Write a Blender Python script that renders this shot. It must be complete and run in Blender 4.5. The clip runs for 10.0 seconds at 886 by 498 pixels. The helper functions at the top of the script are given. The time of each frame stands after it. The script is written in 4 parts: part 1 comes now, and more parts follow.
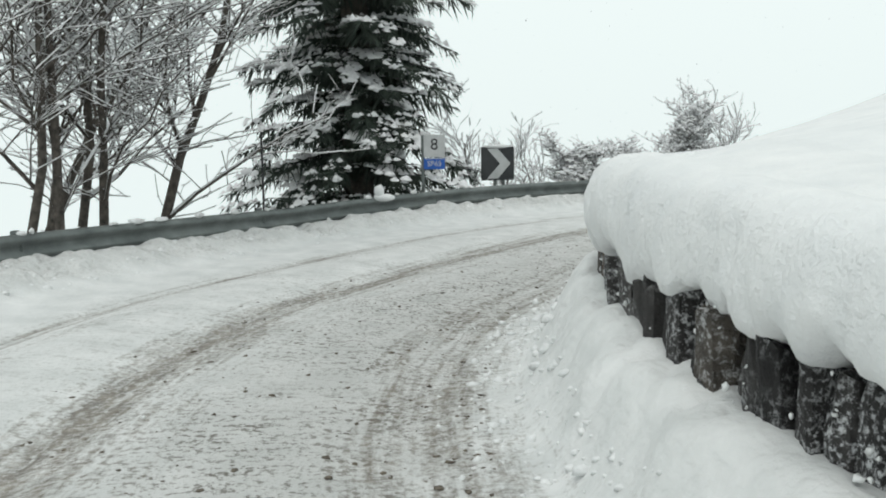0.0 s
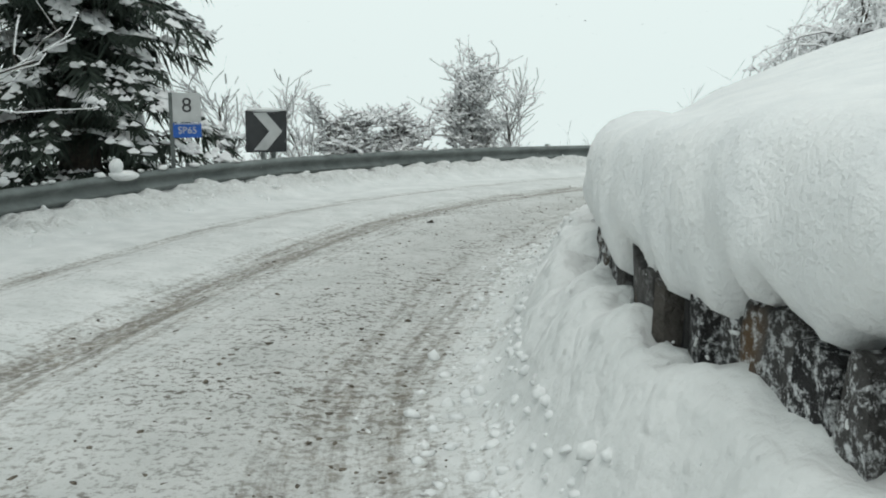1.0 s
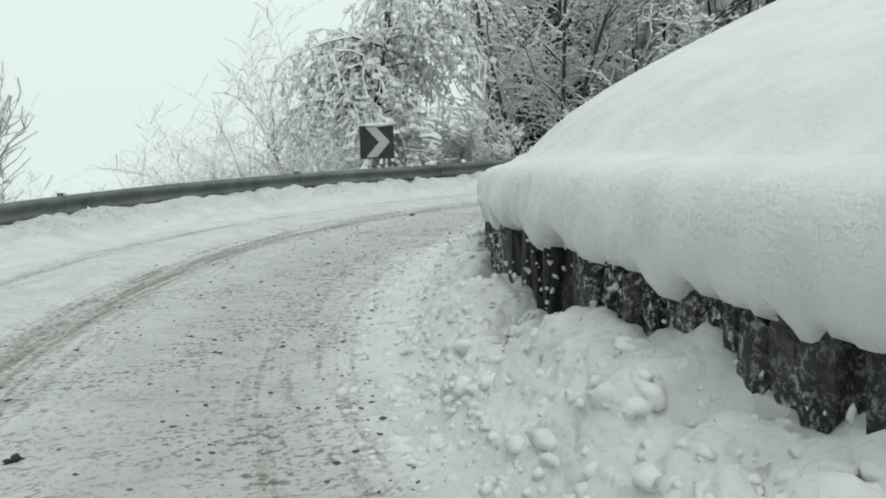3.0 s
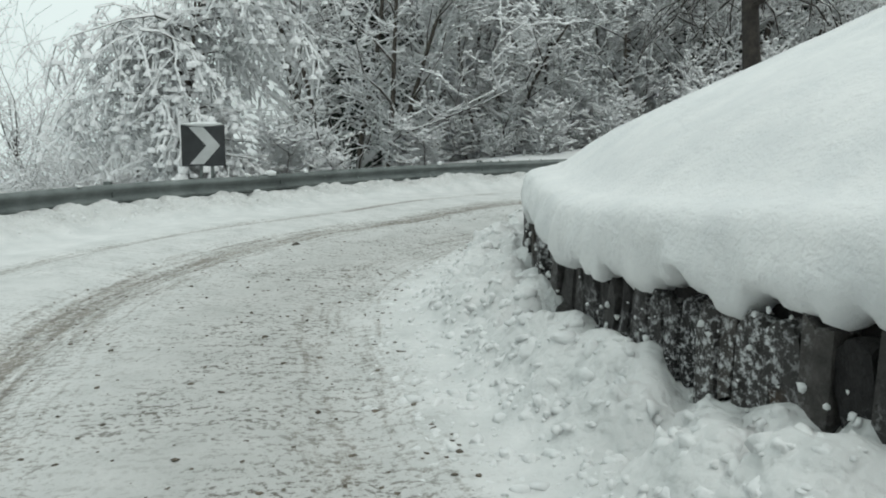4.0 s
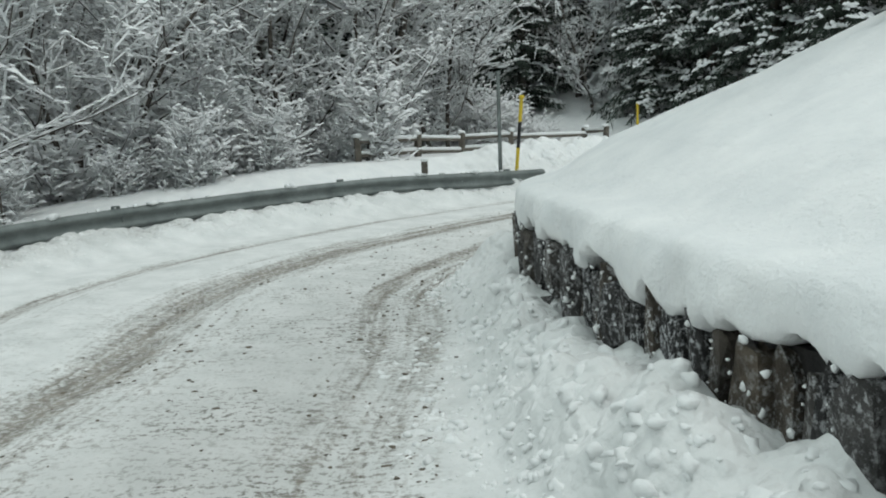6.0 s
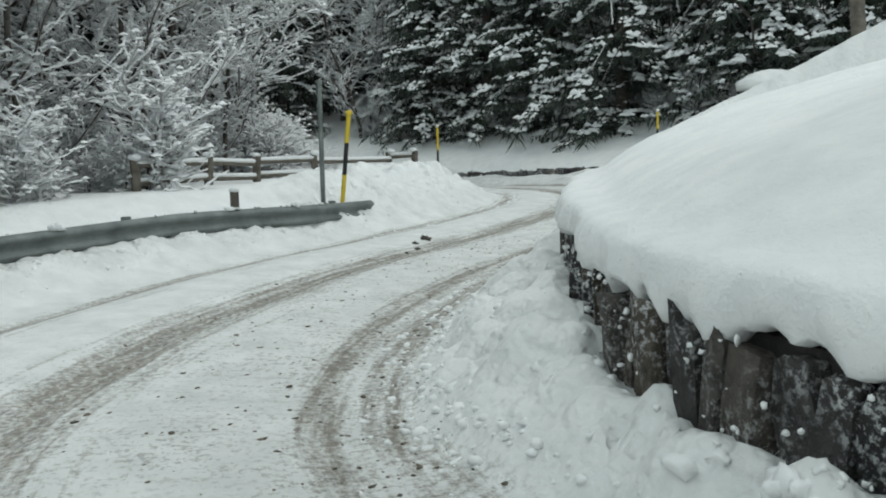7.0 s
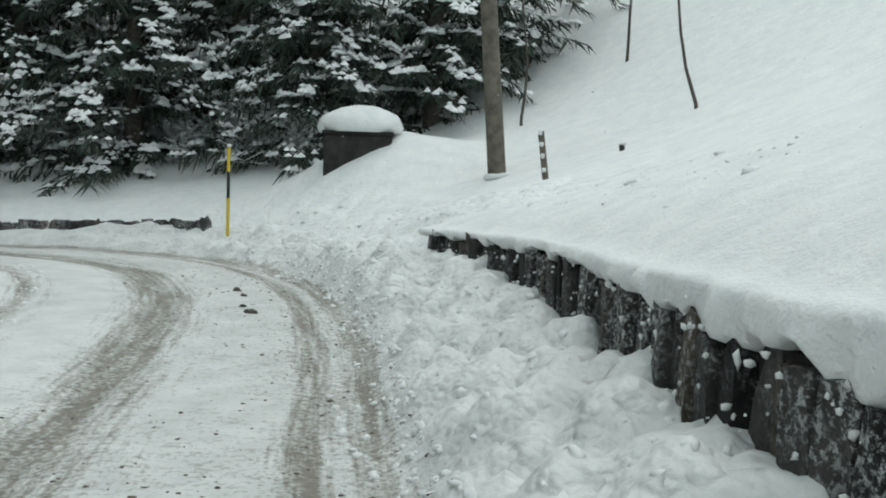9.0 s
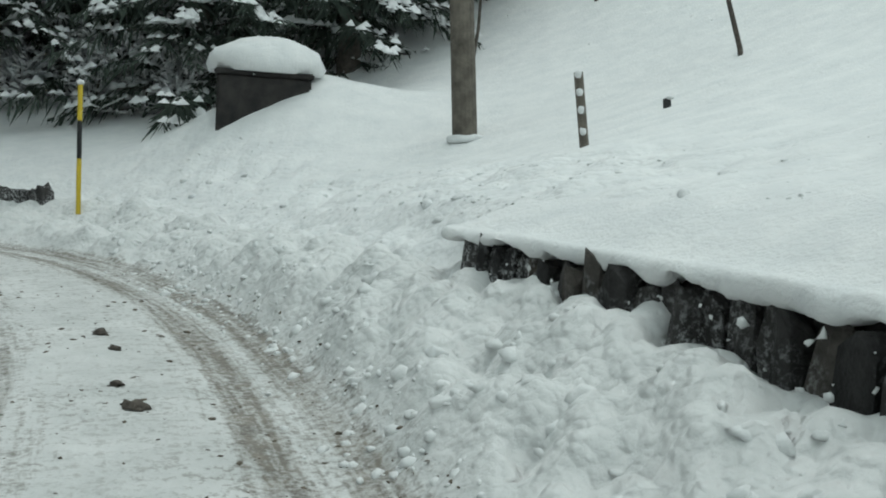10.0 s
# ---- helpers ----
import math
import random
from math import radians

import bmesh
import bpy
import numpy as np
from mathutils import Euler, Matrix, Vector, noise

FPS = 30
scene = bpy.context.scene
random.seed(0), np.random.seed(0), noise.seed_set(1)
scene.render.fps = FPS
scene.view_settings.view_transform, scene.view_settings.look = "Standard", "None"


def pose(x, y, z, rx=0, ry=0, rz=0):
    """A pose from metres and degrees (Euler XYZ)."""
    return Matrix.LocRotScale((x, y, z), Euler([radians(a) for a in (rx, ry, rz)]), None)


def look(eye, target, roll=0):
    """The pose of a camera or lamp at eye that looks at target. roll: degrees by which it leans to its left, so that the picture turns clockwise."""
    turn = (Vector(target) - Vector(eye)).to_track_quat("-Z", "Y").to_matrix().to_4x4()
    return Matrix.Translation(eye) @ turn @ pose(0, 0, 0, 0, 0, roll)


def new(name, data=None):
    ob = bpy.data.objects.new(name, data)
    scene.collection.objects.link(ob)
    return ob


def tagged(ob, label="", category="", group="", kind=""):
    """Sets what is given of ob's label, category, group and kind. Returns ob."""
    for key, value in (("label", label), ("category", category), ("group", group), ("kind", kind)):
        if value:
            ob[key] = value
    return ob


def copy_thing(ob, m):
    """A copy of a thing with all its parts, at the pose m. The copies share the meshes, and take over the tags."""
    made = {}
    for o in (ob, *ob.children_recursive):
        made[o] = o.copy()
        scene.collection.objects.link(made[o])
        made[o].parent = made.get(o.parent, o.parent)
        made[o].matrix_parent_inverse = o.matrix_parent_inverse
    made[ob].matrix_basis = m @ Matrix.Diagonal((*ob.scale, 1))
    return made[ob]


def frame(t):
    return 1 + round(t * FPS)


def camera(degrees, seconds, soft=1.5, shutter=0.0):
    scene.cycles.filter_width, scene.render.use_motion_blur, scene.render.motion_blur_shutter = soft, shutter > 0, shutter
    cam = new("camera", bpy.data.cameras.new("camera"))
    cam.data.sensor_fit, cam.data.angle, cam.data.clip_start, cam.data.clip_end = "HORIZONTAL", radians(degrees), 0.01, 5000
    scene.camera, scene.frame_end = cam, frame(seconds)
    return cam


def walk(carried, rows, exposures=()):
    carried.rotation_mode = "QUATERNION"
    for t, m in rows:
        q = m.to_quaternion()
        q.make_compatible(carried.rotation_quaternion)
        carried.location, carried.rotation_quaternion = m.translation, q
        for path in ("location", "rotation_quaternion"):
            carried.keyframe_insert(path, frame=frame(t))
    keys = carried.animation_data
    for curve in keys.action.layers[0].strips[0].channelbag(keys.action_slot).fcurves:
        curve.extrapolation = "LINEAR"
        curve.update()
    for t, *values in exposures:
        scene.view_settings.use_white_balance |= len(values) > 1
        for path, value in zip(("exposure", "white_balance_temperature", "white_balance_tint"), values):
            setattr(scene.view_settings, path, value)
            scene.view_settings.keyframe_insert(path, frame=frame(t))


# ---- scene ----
cam = camera(53.20, 10.0, soft=1.9)
PATH = [
    (0.00, pose(-0.700, -0.489, 1.290, 82.782, 0, -5.057) @ pose(0, 0, 0, 0, 0, -0.762)),
    (0.25, pose(-0.777, 0.253, 1.270, 82.250, 0, -8.897) @ pose(0, 0, 0, 0, 0, -0.378)),
    (0.50, pose(-0.874, 1.052, 1.247, 81.660, 0, -13.451) @ pose(0, 0, 0, 0, 0, -0.016)),
    (0.75, pose(-0.932, 1.797, 1.207, 81.108, 0, -18.372) @ pose(0, 0, 0, 0, 0, 0.298)),
    (1.00, pose(-0.930, 2.445, 1.174, 80.850, 0, -22.794) @ pose(0, 0, 0, 0, 0, 0.371)),
    (1.25, pose(-0.888, 3.112, 1.165, 81.088, 0, -27.590) @ pose(0, 0, 0, 0, 0, 0.454)),
    (1.50, pose(-0.808, 3.847, 1.169, 81.470, 0, -33.051) @ pose(0, 0, 0, 0, 0, 0.340)),
    (1.75, pose(-0.677, 4.492, 1.179, 81.420, 0, -38.084) @ pose(0, 0, 0, 0, 0, -0.421)),
    (2.00, pose(-0.523, 5.042, 1.196, 81.468, 0, -42.149) @ pose(0, 0, 0, 0, 0, -1.084)),
    (2.25, pose(-0.314, 5.661, 1.221, 82.091, 0, -45.833) @ pose(0, 0, 0, 0, 0, -0.999)),
    (2.50, pose(-0.066, 6.353, 1.250, 82.822, 0, -49.916) @ pose(0, 0, 0, 0, 0, -0.968)),
    (2.75, pose(0.230, 6.956, 1.254, 82.044, 0, -54.363) @ pose(0, 0, 0, 0, 0, -1.840)),
    (3.00, pose(0.501, 7.630, 1.256, 81.582, 0, -58.886) @ pose(0, 0, 0, 0, 0, -1.741)),
    (3.25, pose(0.773, 8.353, 1.258, 81.396, 0, -63.406) @ pose(0, 0, 0, 0, 0, -0.935)),
    (3.50, pose(1.097, 9.069, 1.257, 81.395, 0, -67.750) @ pose(0, 0, 0, 0, 0, -0.020)),
    (3.75, pose(1.526, 9.724, 1.255, 81.487, 0, -71.743) @ pose(0, 0, 0, 0, 0, 0.409)),
    (4.00, pose(2.084, 10.291, 1.251, 81.632, 0, -75.310) @ pose(0, 0, 0, 0, 0, 0.087)),
    (4.25, pose(2.719, 10.810, 1.226, 82.082, 0, -76.120) @ pose(0, 0, 0, 0, 0, -0.679)),
    (4.50, pose(3.440, 11.321, 1.199, 82.805, 0, -77.194) @ pose(0, 0, 0, 0, 0, -1.528)),
    (4.75, pose(4.131, 11.718, 1.199, 84.132, 0, -81.070) @ pose(0, 0, 0, 0, 0, -1.894)),
    (5.00, pose(4.748, 12.010, 1.206, 85.079, 0, -85.322) @ pose(0, 0, 0, 0, 0, -2.187)),
    (5.25, pose(5.398, 12.263, 1.206, 85.275, 0, -89.984) @ pose(0, 0, 0, 0, 0, -2.618)),
    (5.50, pose(6.115, 12.529, 1.218, 84.797, 0, -95.572) @ pose(0, 0, 0, 0, 0, -2.723)),
    (5.75, pose(6.838, 12.733, 1.262, 82.662, 0, -100.538) @ pose(0, 0, 0, 0, 0, -2.419)),
    (6.00, pose(7.592, 12.914, 1.279, 81.971, 0, -105.077) @ pose(0, 0, 0, 0, 0, -2.125)),
    (6.25, pose(8.374, 13.063, 1.274, 82.388, 0, -109.305) @ pose(0, 0, 0, 0, 0, -1.845)),
    (6.50, pose(9.178, 13.165, 1.260, 83.158, 0, -113.475) @ pose(0, 0, 0, 0, 0, -1.585)),
    (6.75, pose(9.999, 13.205, 1.248, 83.529, 0, -117.843) @ pose(0, 0, 0, 0, 0, -1.355)),
    (7.00, pose(10.833, 13.176, 1.244, 83.165, 0, -122.521) @ pose(0, 0, 0, 0, 0, -1.157)),
    (7.25, pose(11.639, 13.088, 1.224, 82.812, 0, -127.952) @ pose(0, 0, 0, 0, 0, -0.927)),
    (7.50, pose(12.519, 12.915, 1.200, 82.640, 0, -133.615) @ pose(0, 0, 0, 0, 0, -0.779)),
    (7.75, pose(13.409, 12.610, 1.185, 82.992, 0, -137.494) @ pose(0, 0, 0, 0, 0, -0.626)),
    (8.00, pose(14.174, 12.262, 1.178, 83.635, 0, -140.879) @ pose(0, 0, 0, 0, 0, -0.466)),
    (8.25, pose(14.867, 11.875, 1.196, 84.692, 0, -145.789) @ pose(0, 0, 0, 0, 0, -0.315)),
    (8.50, pose(15.610, 11.367, 1.222, 85.851, 0, -151.520) @ pose(0, 0, 0, 0, 0, 0.035)),
    (8.75, pose(16.345, 10.730, 1.227, 86.300, 0, -155.449) @ pose(0, 0, 0, 0, 0, 0.946)),
    (9.00, pose(16.975, 10.092, 1.231, 86.376, 0, -158.651) @ pose(0, 0, 0, 0, 0, 1.820)),
    (9.25, pose(17.555, 9.401, 1.248, 86.141, 0, -162.721) @ pose(0, 0, 0, 0, 0, 2.162)),
    (9.50, pose(18.194, 8.548, 1.260, 85.663, 0, -166.704) @ pose(0, 0, 0, 0, 0, 2.503)),
    (9.75, pose(18.829, 7.602, 1.252, 85.008, 0, -167.653) @ pose(0, 0, 0, 0, 0, 2.918)),
    (10.00, pose(19.390, 6.737, 1.234, 84.415, 0, -167.733) @ pose(0, 0, 0, 0, 0, 3.343)),
]
EXPOSURES = [(0.0, -0.2, 6600, 14), (0.5, -0.3, 6570, 13), (1.5, -0.3, 6500, 10), (2.7, -0.3, 6500, 10), (4.5, -0.3, 6480, 10), (5.5, -0.18, 6450, 10), (7.0, -0.2, 6400, 10), (8.5, -0.14, 6400, 10), (10.0, -0.32, 6330, 7)]
walk(cam, PATH, EXPOSURES)

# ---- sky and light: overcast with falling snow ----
world = bpy.data.worlds.new("overcast_sky")
scene.world = world
world.use_nodes = True
wn = world.node_tree
sky = wn.nodes.new("ShaderNodeTexSky")
sky.sky_type = "NISHITA"
sky.sun_disc = False
sky.sun_elevation, sky.sun_rotation = radians(71), radians(209)
sky.air_density, sky.dust_density, sky.ozone_density = 1.0, 6.0, 1.0
grey = wn.nodes.new("ShaderNodeHueSaturation")
grey.inputs["Saturation"].default_value = 0.06
veil = wn.nodes.new("ShaderNodeMixRGB")
veil.inputs["Fac"].default_value = 0.9
veil.inputs["Color2"].default_value = (9.9, 11.4, 11.15, 1)
wn.links.new(sky.outputs["Color"], grey.inputs["Color"])
wn.links.new(grey.outputs["Color"], veil.inputs["Color1"])
wn.links.new(veil.outputs["Color"], wn.nodes["Background"].inputs["Color"])
wn.nodes["Background"].inputs["Strength"].default_value = 0.105
sun_data = bpy.data.lights.new("sun", "SUN")
sun_data.energy, sun_data.angle, sun_data.color = 0.8, radians(40), (1.0, 0.97, 0.93)
sun = new("sun", sun_data)
sun.matrix_world = look((-5, -9, 30), (0, 0, 0))
tagged(sun, "soft sun behind thick cloud", "sun", kind="structure")


# ---- materials ----
def shader(name, base, rough=0.7, metal=0.0, spec=0.3):
    m = bpy.data.materials.new(name)
    m.use_nodes = True
    b = m.node_tree.nodes["Principled BSDF"]
    b.inputs["Base Color"].default_value = (*base, 1)
    b.inputs["Roughness"].default_value, b.inputs["Metallic"].default_value = rough, metal
    b.inputs["Specular IOR Level"].default_value = spec
    return m, m.node_tree, b


def noise_tex(nt, scale, detail=5.0, rough=0.6):
    tc = nt.nodes.new("ShaderNodeNewGeometry")
    n = nt.nodes.new("ShaderNodeTexNoise")
    n.inputs["Scale"].default_value, n.inputs["Detail"].default_value, n.inputs["Roughness"].default_value = scale, detail, rough
    nt.links.new(tc.outputs["Position"], n.inputs["Vector"])
    return n.outputs["Fac"]


def ramp(nt, fac, stops):
    r = nt.nodes.new("ShaderNodeValToRGB")
    while len(r.color_ramp.elements) < len(stops):
        r.color_ramp.elements.new(0.5)
    for e, (p, c) in zip(r.color_ramp.elements, stops):
        e.position, e.color = p, (*c, 1)
    nt.links.new(fac, r.inputs["Fac"])
    return r.outputs["Color"]


def mix(nt, fac, a, b):
    m = nt.nodes.new("ShaderNodeMixRGB")
    for key, v in (("Fac", fac), ("Color1", a), ("Color2", b)):
        if isinstance(v, (int, float)):
            m.inputs[key].default_value = v
        elif isinstance(v, tuple):
            m.inputs[key].default_value = (*v, 1)
        else:
            nt.links.new(v, m.inputs[key])
    return m.outputs["Color"]


def calc(nt, op, a, b=0.0, clamp=False):
    m = nt.nodes.new("ShaderNodeMath")
    m.operation, m.use_clamp = op, clamp
    for k, v in enumerate((a, b)):
        if isinstance(v, (int, float)):
            m.inputs[k].default_value = v
        else:
            nt.links.new(v, m.inputs[k])
    return m.outputs["Value"]


def bump(nt, bsdf, layers, distance=0.02):
    last = None
    for height, strength in layers:
        b = nt.nodes.new("ShaderNodeBump")
        b.inputs["Strength"].default_value, b.inputs["Distance"].default_value = strength, distance
        nt.links.new(height, b.inputs["Height"])
        if last:
            nt.links.new(last, b.inputs["Normal"])
        last = b.outputs["Normal"]
    nt.links.new(last, bsdf.inputs["Normal"])


def varied(name, stops, scale, rough=0.8, metal=0.0, fine=60.0, strength=0.4, spec=0.3, distance=0.02):
    m, nt, b = shader(name, stops[0][1], rough, metal, spec)
    nt.links.new(ramp(nt, noise_tex(nt, scale), stops), b.inputs["Base Color"])
    bump(nt, b, [(noise_tex(nt, scale * 2), strength), (noise_tex(nt, fine), strength * 0.6)], distance)
    return m


SNOW = varied("fresh_snow", [(0.3, (0.68, 0.695, 0.70)), (0.7, (0.78, 0.785, 0.78))], 3.5, 0.8, fine=38, strength=0.75, distance=0.03)
LUMP = varied("ploughed_snow", [(0.3, (0.65, 0.665, 0.665)), (0.7, (0.76, 0.765, 0.76))], 6.0, 0.8, fine=30, strength=0.5)
TREE_SNOW = varied("snow_on_branches", [(0.3, (0.70, 0.71, 0.715)), (0.7, (0.80, 0.805, 0.81))], 9.0, 0.8, fine=40, strength=0.4)
BARK = varied("wet_bark", [(0.3, (0.035, 0.031, 0.028)), (0.7, (0.13, 0.112, 0.095))], 12.0, 0.85, fine=70, strength=0.7)
WET_BARK = varied("soaked_dark_bark", [(0.3, (0.016, 0.014, 0.013)), (0.7, (0.055, 0.046, 0.039))], 12.0, 0.8, fine=70, strength=0.7)
# snow-dusted twigs, tone lifted further to paint in haze and light in the wood
TWIG = varied("snowy_hazed_twigs", [(0.3, (0.20, 0.19, 0.18)), (0.7, (0.56, 0.55, 0.545))], 2.2, 0.85, fine=70, strength=0.3)
NEEDLE = varied("dark_spruce_needles", [(0.3, (0.018, 0.030, 0.023)), (0.7, (0.07, 0.088, 0.07))], 5.0, 0.7, fine=60, strength=0.3)
ZINC = varied("weathered_galvanised_steel", [(0.3, (0.10, 0.115, 0.112)), (0.7, (0.21, 0.232, 0.225))], 3.0, 0.55, 0.45, fine=50, strength=0.12, spec=0.5)
POLE_WOOD = varied("grey_weathered_timber", [(0.3, (0.07, 0.062, 0.052)), (0.7, (0.17, 0.15, 0.125))], 7.0, 0.85, fine=60, strength=0.5)
YELLOW = varied("yellow_marker_paint", [(0.3, (0.50, 0.36, 0.03)), (0.7, (0.66, 0.49, 0.05))], 9.0, 0.55, fine=50, strength=0.1)
BLACK = varied("black_marker_paint", [(0.3, (0.012, 0.012, 0.013)), (0.7, (0.03, 0.03, 0.032))], 9.0, 0.5, fine=50, strength=0.1)
SIGN_BLACK = varied("black_sign_film", [(0.3, (0.022, 0.024, 0.026)), (0.7, (0.05, 0.052, 0.055))], 3.0, 0.35, fine=40, strength=0.05)
SIGN_WHITE = varied("dull_white_sign_film", [(0.3, (0.40, 0.41, 0.41)), (0.7, (0.52, 0.53, 0.53))], 4.0, 0.4, fine=40, strength=0.05)
SIGN_BLUE = varied("blue_sign_film", [(0.3, (0.02, 0.09, 0.36)), (0.7, (0.03, 0.12, 0.45))], 4.0, 0.4, fine=40, strength=0.05)
DARK_STONE = varied("dark_damp_masonry", [(0.25, (0.012, 0.012, 0.013)), (0.75, (0.05, 0.045, 0.042))], 5.0, 0.8, fine=40, strength=0.8)
GRIT = varied("brown_grit", [(0.3, (0.06, 0.05, 0.04)), (0.7, (0.20, 0.17, 0.135))], 20.0, 0.9, fine=60, strength=0.4)


def stone_material():
    m, nt, b = shader("wall_stone", (0.1, 0.1, 0.1), 0.75)
    info = nt.nodes.new("ShaderNodeObjectInfo")
    tone = ramp(nt, info.outputs["Random"], [(0.0, (0.02, 0.019, 0.02)), (0.4, (0.05, 0.047, 0.046)), (0.8, (0.09, 0.085, 0.082)), (1.0, (0.10, 0.08, 0.06))])
    grain = ramp(nt, noise_tex(nt, 9.0, 8), [(0.3, (0.35, 0.35, 0.35)), (0.7, (1.25, 1.25, 1.25))])
    mult = nt.nodes.new("ShaderNodeMixRGB")
    mult.blend_type, mult.inputs["Fac"].default_value = "MULTIPLY", 1.0
    nt.links.new(tone, mult.inputs["Color1"])
    nt.links.new(grain, mult.inputs["Color2"])
    frost = ramp(nt, noise_tex(nt, 34.0, 6, 0.75), [(0.50, (0, 0, 0)), (0.60, (1, 1, 1))])
    zone = ramp(nt, noise_tex(nt, 1.3, 3), [(0.42, (0, 0, 0)), (0.60, (0.85, 0.85, 0.85))])
    rust = ramp(nt, noise_tex(nt, 2.1, 2), [(0.69, (0, 0, 0)), (0.78, (0.6, 0.6, 0.6))])
    c = mix(nt, rust, mult.outputs["Color"], (0.16, 0.085, 0.03))
    nt.links.new(mix(nt, calc(nt, "MULTIPLY", frost, zone), c, (0.78, 0.79, 0.80)), b.inputs["Base Color"])
    bump(nt, b, [(noise_tex(nt, 11.0, 6), 1.0), (noise_tex(nt, 45.0), 0.6)], 0.05)
    return m


def rounded(nt, scale):
    """Height of small rounded snow clods, with the sheet's own place warped a little."""
    geo = nt.nodes.new("ShaderNodeNewGeometry")
    n = nt.nodes.new("ShaderNodeTexNoise")
    n.inputs["Scale"].default_value = scale * .6
    nt.links.new(geo.outputs["Position"], n.inputs["Vector"])
    warp = nt.nodes.new("ShaderNodeMixRGB")
    warp.blend_type, warp.inputs["Fac"].default_value = "ADD", .022
    nt.links.new(geo.outputs["Position"], warp.inputs["Color1"])
    nt.links.new(n.outputs["Color"], warp.inputs["Color2"])
    cells = nt.nodes.new("ShaderNodeTexVoronoi")
    cells.feature, cells.inputs["Scale"].default_value = "SMOOTH_F1", scale
    cells.inputs["Smoothness"].default_value = .35
    nt.links.new(warp.outputs["Color"], cells.inputs["Vector"])
    return calc(nt, "SUBTRACT", 1.0, cells.outputs["Distance"])


def road_material():
    m, nt, b = shader("road_snow", (0.8, 0.8, 0.8), 0.75)

    def attr(name):
        n = nt.nodes.new("ShaderNodeAttribute")
        n.attribute_name = name
        return n.outputs["Fac"]

    def drawn_out(across, along, detail=5.0, rough=0.65):
        """Noise in the road's own directions, stretched along or across it."""
        c = nt.nodes.new("ShaderNodeCombineXYZ")
        nt.links.new(calc(nt, "MULTIPLY", attr("across"), across), c.inputs["X"])
        nt.links.new(calc(nt, "MULTIPLY", attr("along"), along), c.inputs["Y"])
        n = nt.nodes.new("ShaderNodeTexNoise")
        n.inputs["Scale"].default_value, n.inputs["Detail"].default_value, n.inputs["Roughness"].default_value = 1.0, detail, rough
        nt.links.new(c.outputs["Vector"], n.inputs["Vector"])
        return n.outputs["Fac"]

    dirt, grime = attr("dirt"), attr("grime")
    snow = ramp(nt, noise_tex(nt, 3.0), [(0.3, (0.56, 0.575, 0.57)), (0.7, (0.72, 0.725, 0.72))])
    slush = ramp(nt, noise_tex(nt, 9.0, 8, 0.7), [(0.3, (0.075, 0.063, 0.05)), (0.7, (0.24, 0.21, 0.17))])
    streak, tread, crumb = drawn_out(15.0, 0.8), drawn_out(5.0, 17.0), noise_tex(nt, 30.0, 5, 0.7)
    broken = calc(nt, "ADD", calc(nt, "MULTIPLY", calc(nt, "SUBTRACT", streak, 0.5), 1.7), calc(nt, "MULTIPLY", calc(nt, "SUBTRACT", crumb, 0.5), 1.5))
    broken = calc(nt, "ADD", broken, calc(nt, "MULTIPLY", calc(nt, "SUBTRACT", tread, 0.5), 0.5))
    keep = calc(nt, "MULTIPLY", dirt, 5.0, True)
    fac = calc(nt, "MULTIPLY", calc(nt, "SUBTRACT", calc(nt, "ADD", calc(nt, "MULTIPLY", dirt, 0.62), broken), 0.20), 1.75, True)
    fac = calc(nt, "MULTIPLY", calc(nt, "MULTIPLY", fac, keep), 0.86)
    dull = mix(nt, calc(nt, "MULTIPLY", grime, 0.6), snow, (0.30, 0.29, 0.265))
    speck = ramp(nt, calc(nt, "ADD", calc(nt, "MULTIPLY", crumb, 0.6), calc(nt, "MULTIPLY", tread, 0.4)), [(0.51, (0, 0, 0)), (0.57, (1, 1, 1))])
    patch = ramp(nt, noise_tex(nt, 1.1, 3), [(0.38, (0.35, 0.35, 0.35)), (0.62, (1.7, 1.7, 1.7))])
    fleck = calc(nt, "MULTIPLY", speck, calc(nt, "MULTIPLY", grime, patch), True)
    base = mix(nt, fleck, dull, (0.13, 0.118, 0.10))
    fresh = ramp(nt, noise_tex(nt, 3.5), [(0.3, (0.68, 0.695, 0.70)), (0.7, (0.78, 0.785, 0.78))])
    nt.links.new(mix(nt, attr("clean"), mix(nt, fac, base, slush), fresh), b.inputs["Base Color"])
    worn = calc(nt, "MULTIPLY", calc(nt, "ADD", calc(nt, "MULTIPLY", tread, 0.7), crumb), calc(nt, "ADD", calc(nt, "MULTIPLY", grime, 0.9), 0.25))
    lumpy = calc(nt, "ADD", rounded(nt, 9.0), calc(nt, "MULTIPLY", rounded(nt, 21.0), 0.45))
    bump(nt, b, [(noise_tex(nt, 5.0, 3), 0.4), (noise_tex(nt, 24.0, 3, 0.45), 0.3), (worn, 0.7), (calc(nt, "MULTIPLY", lumpy, attr("heap")), 1.0)], 0.03)
    return m


STONE, ROAD = stone_material(), road_material()


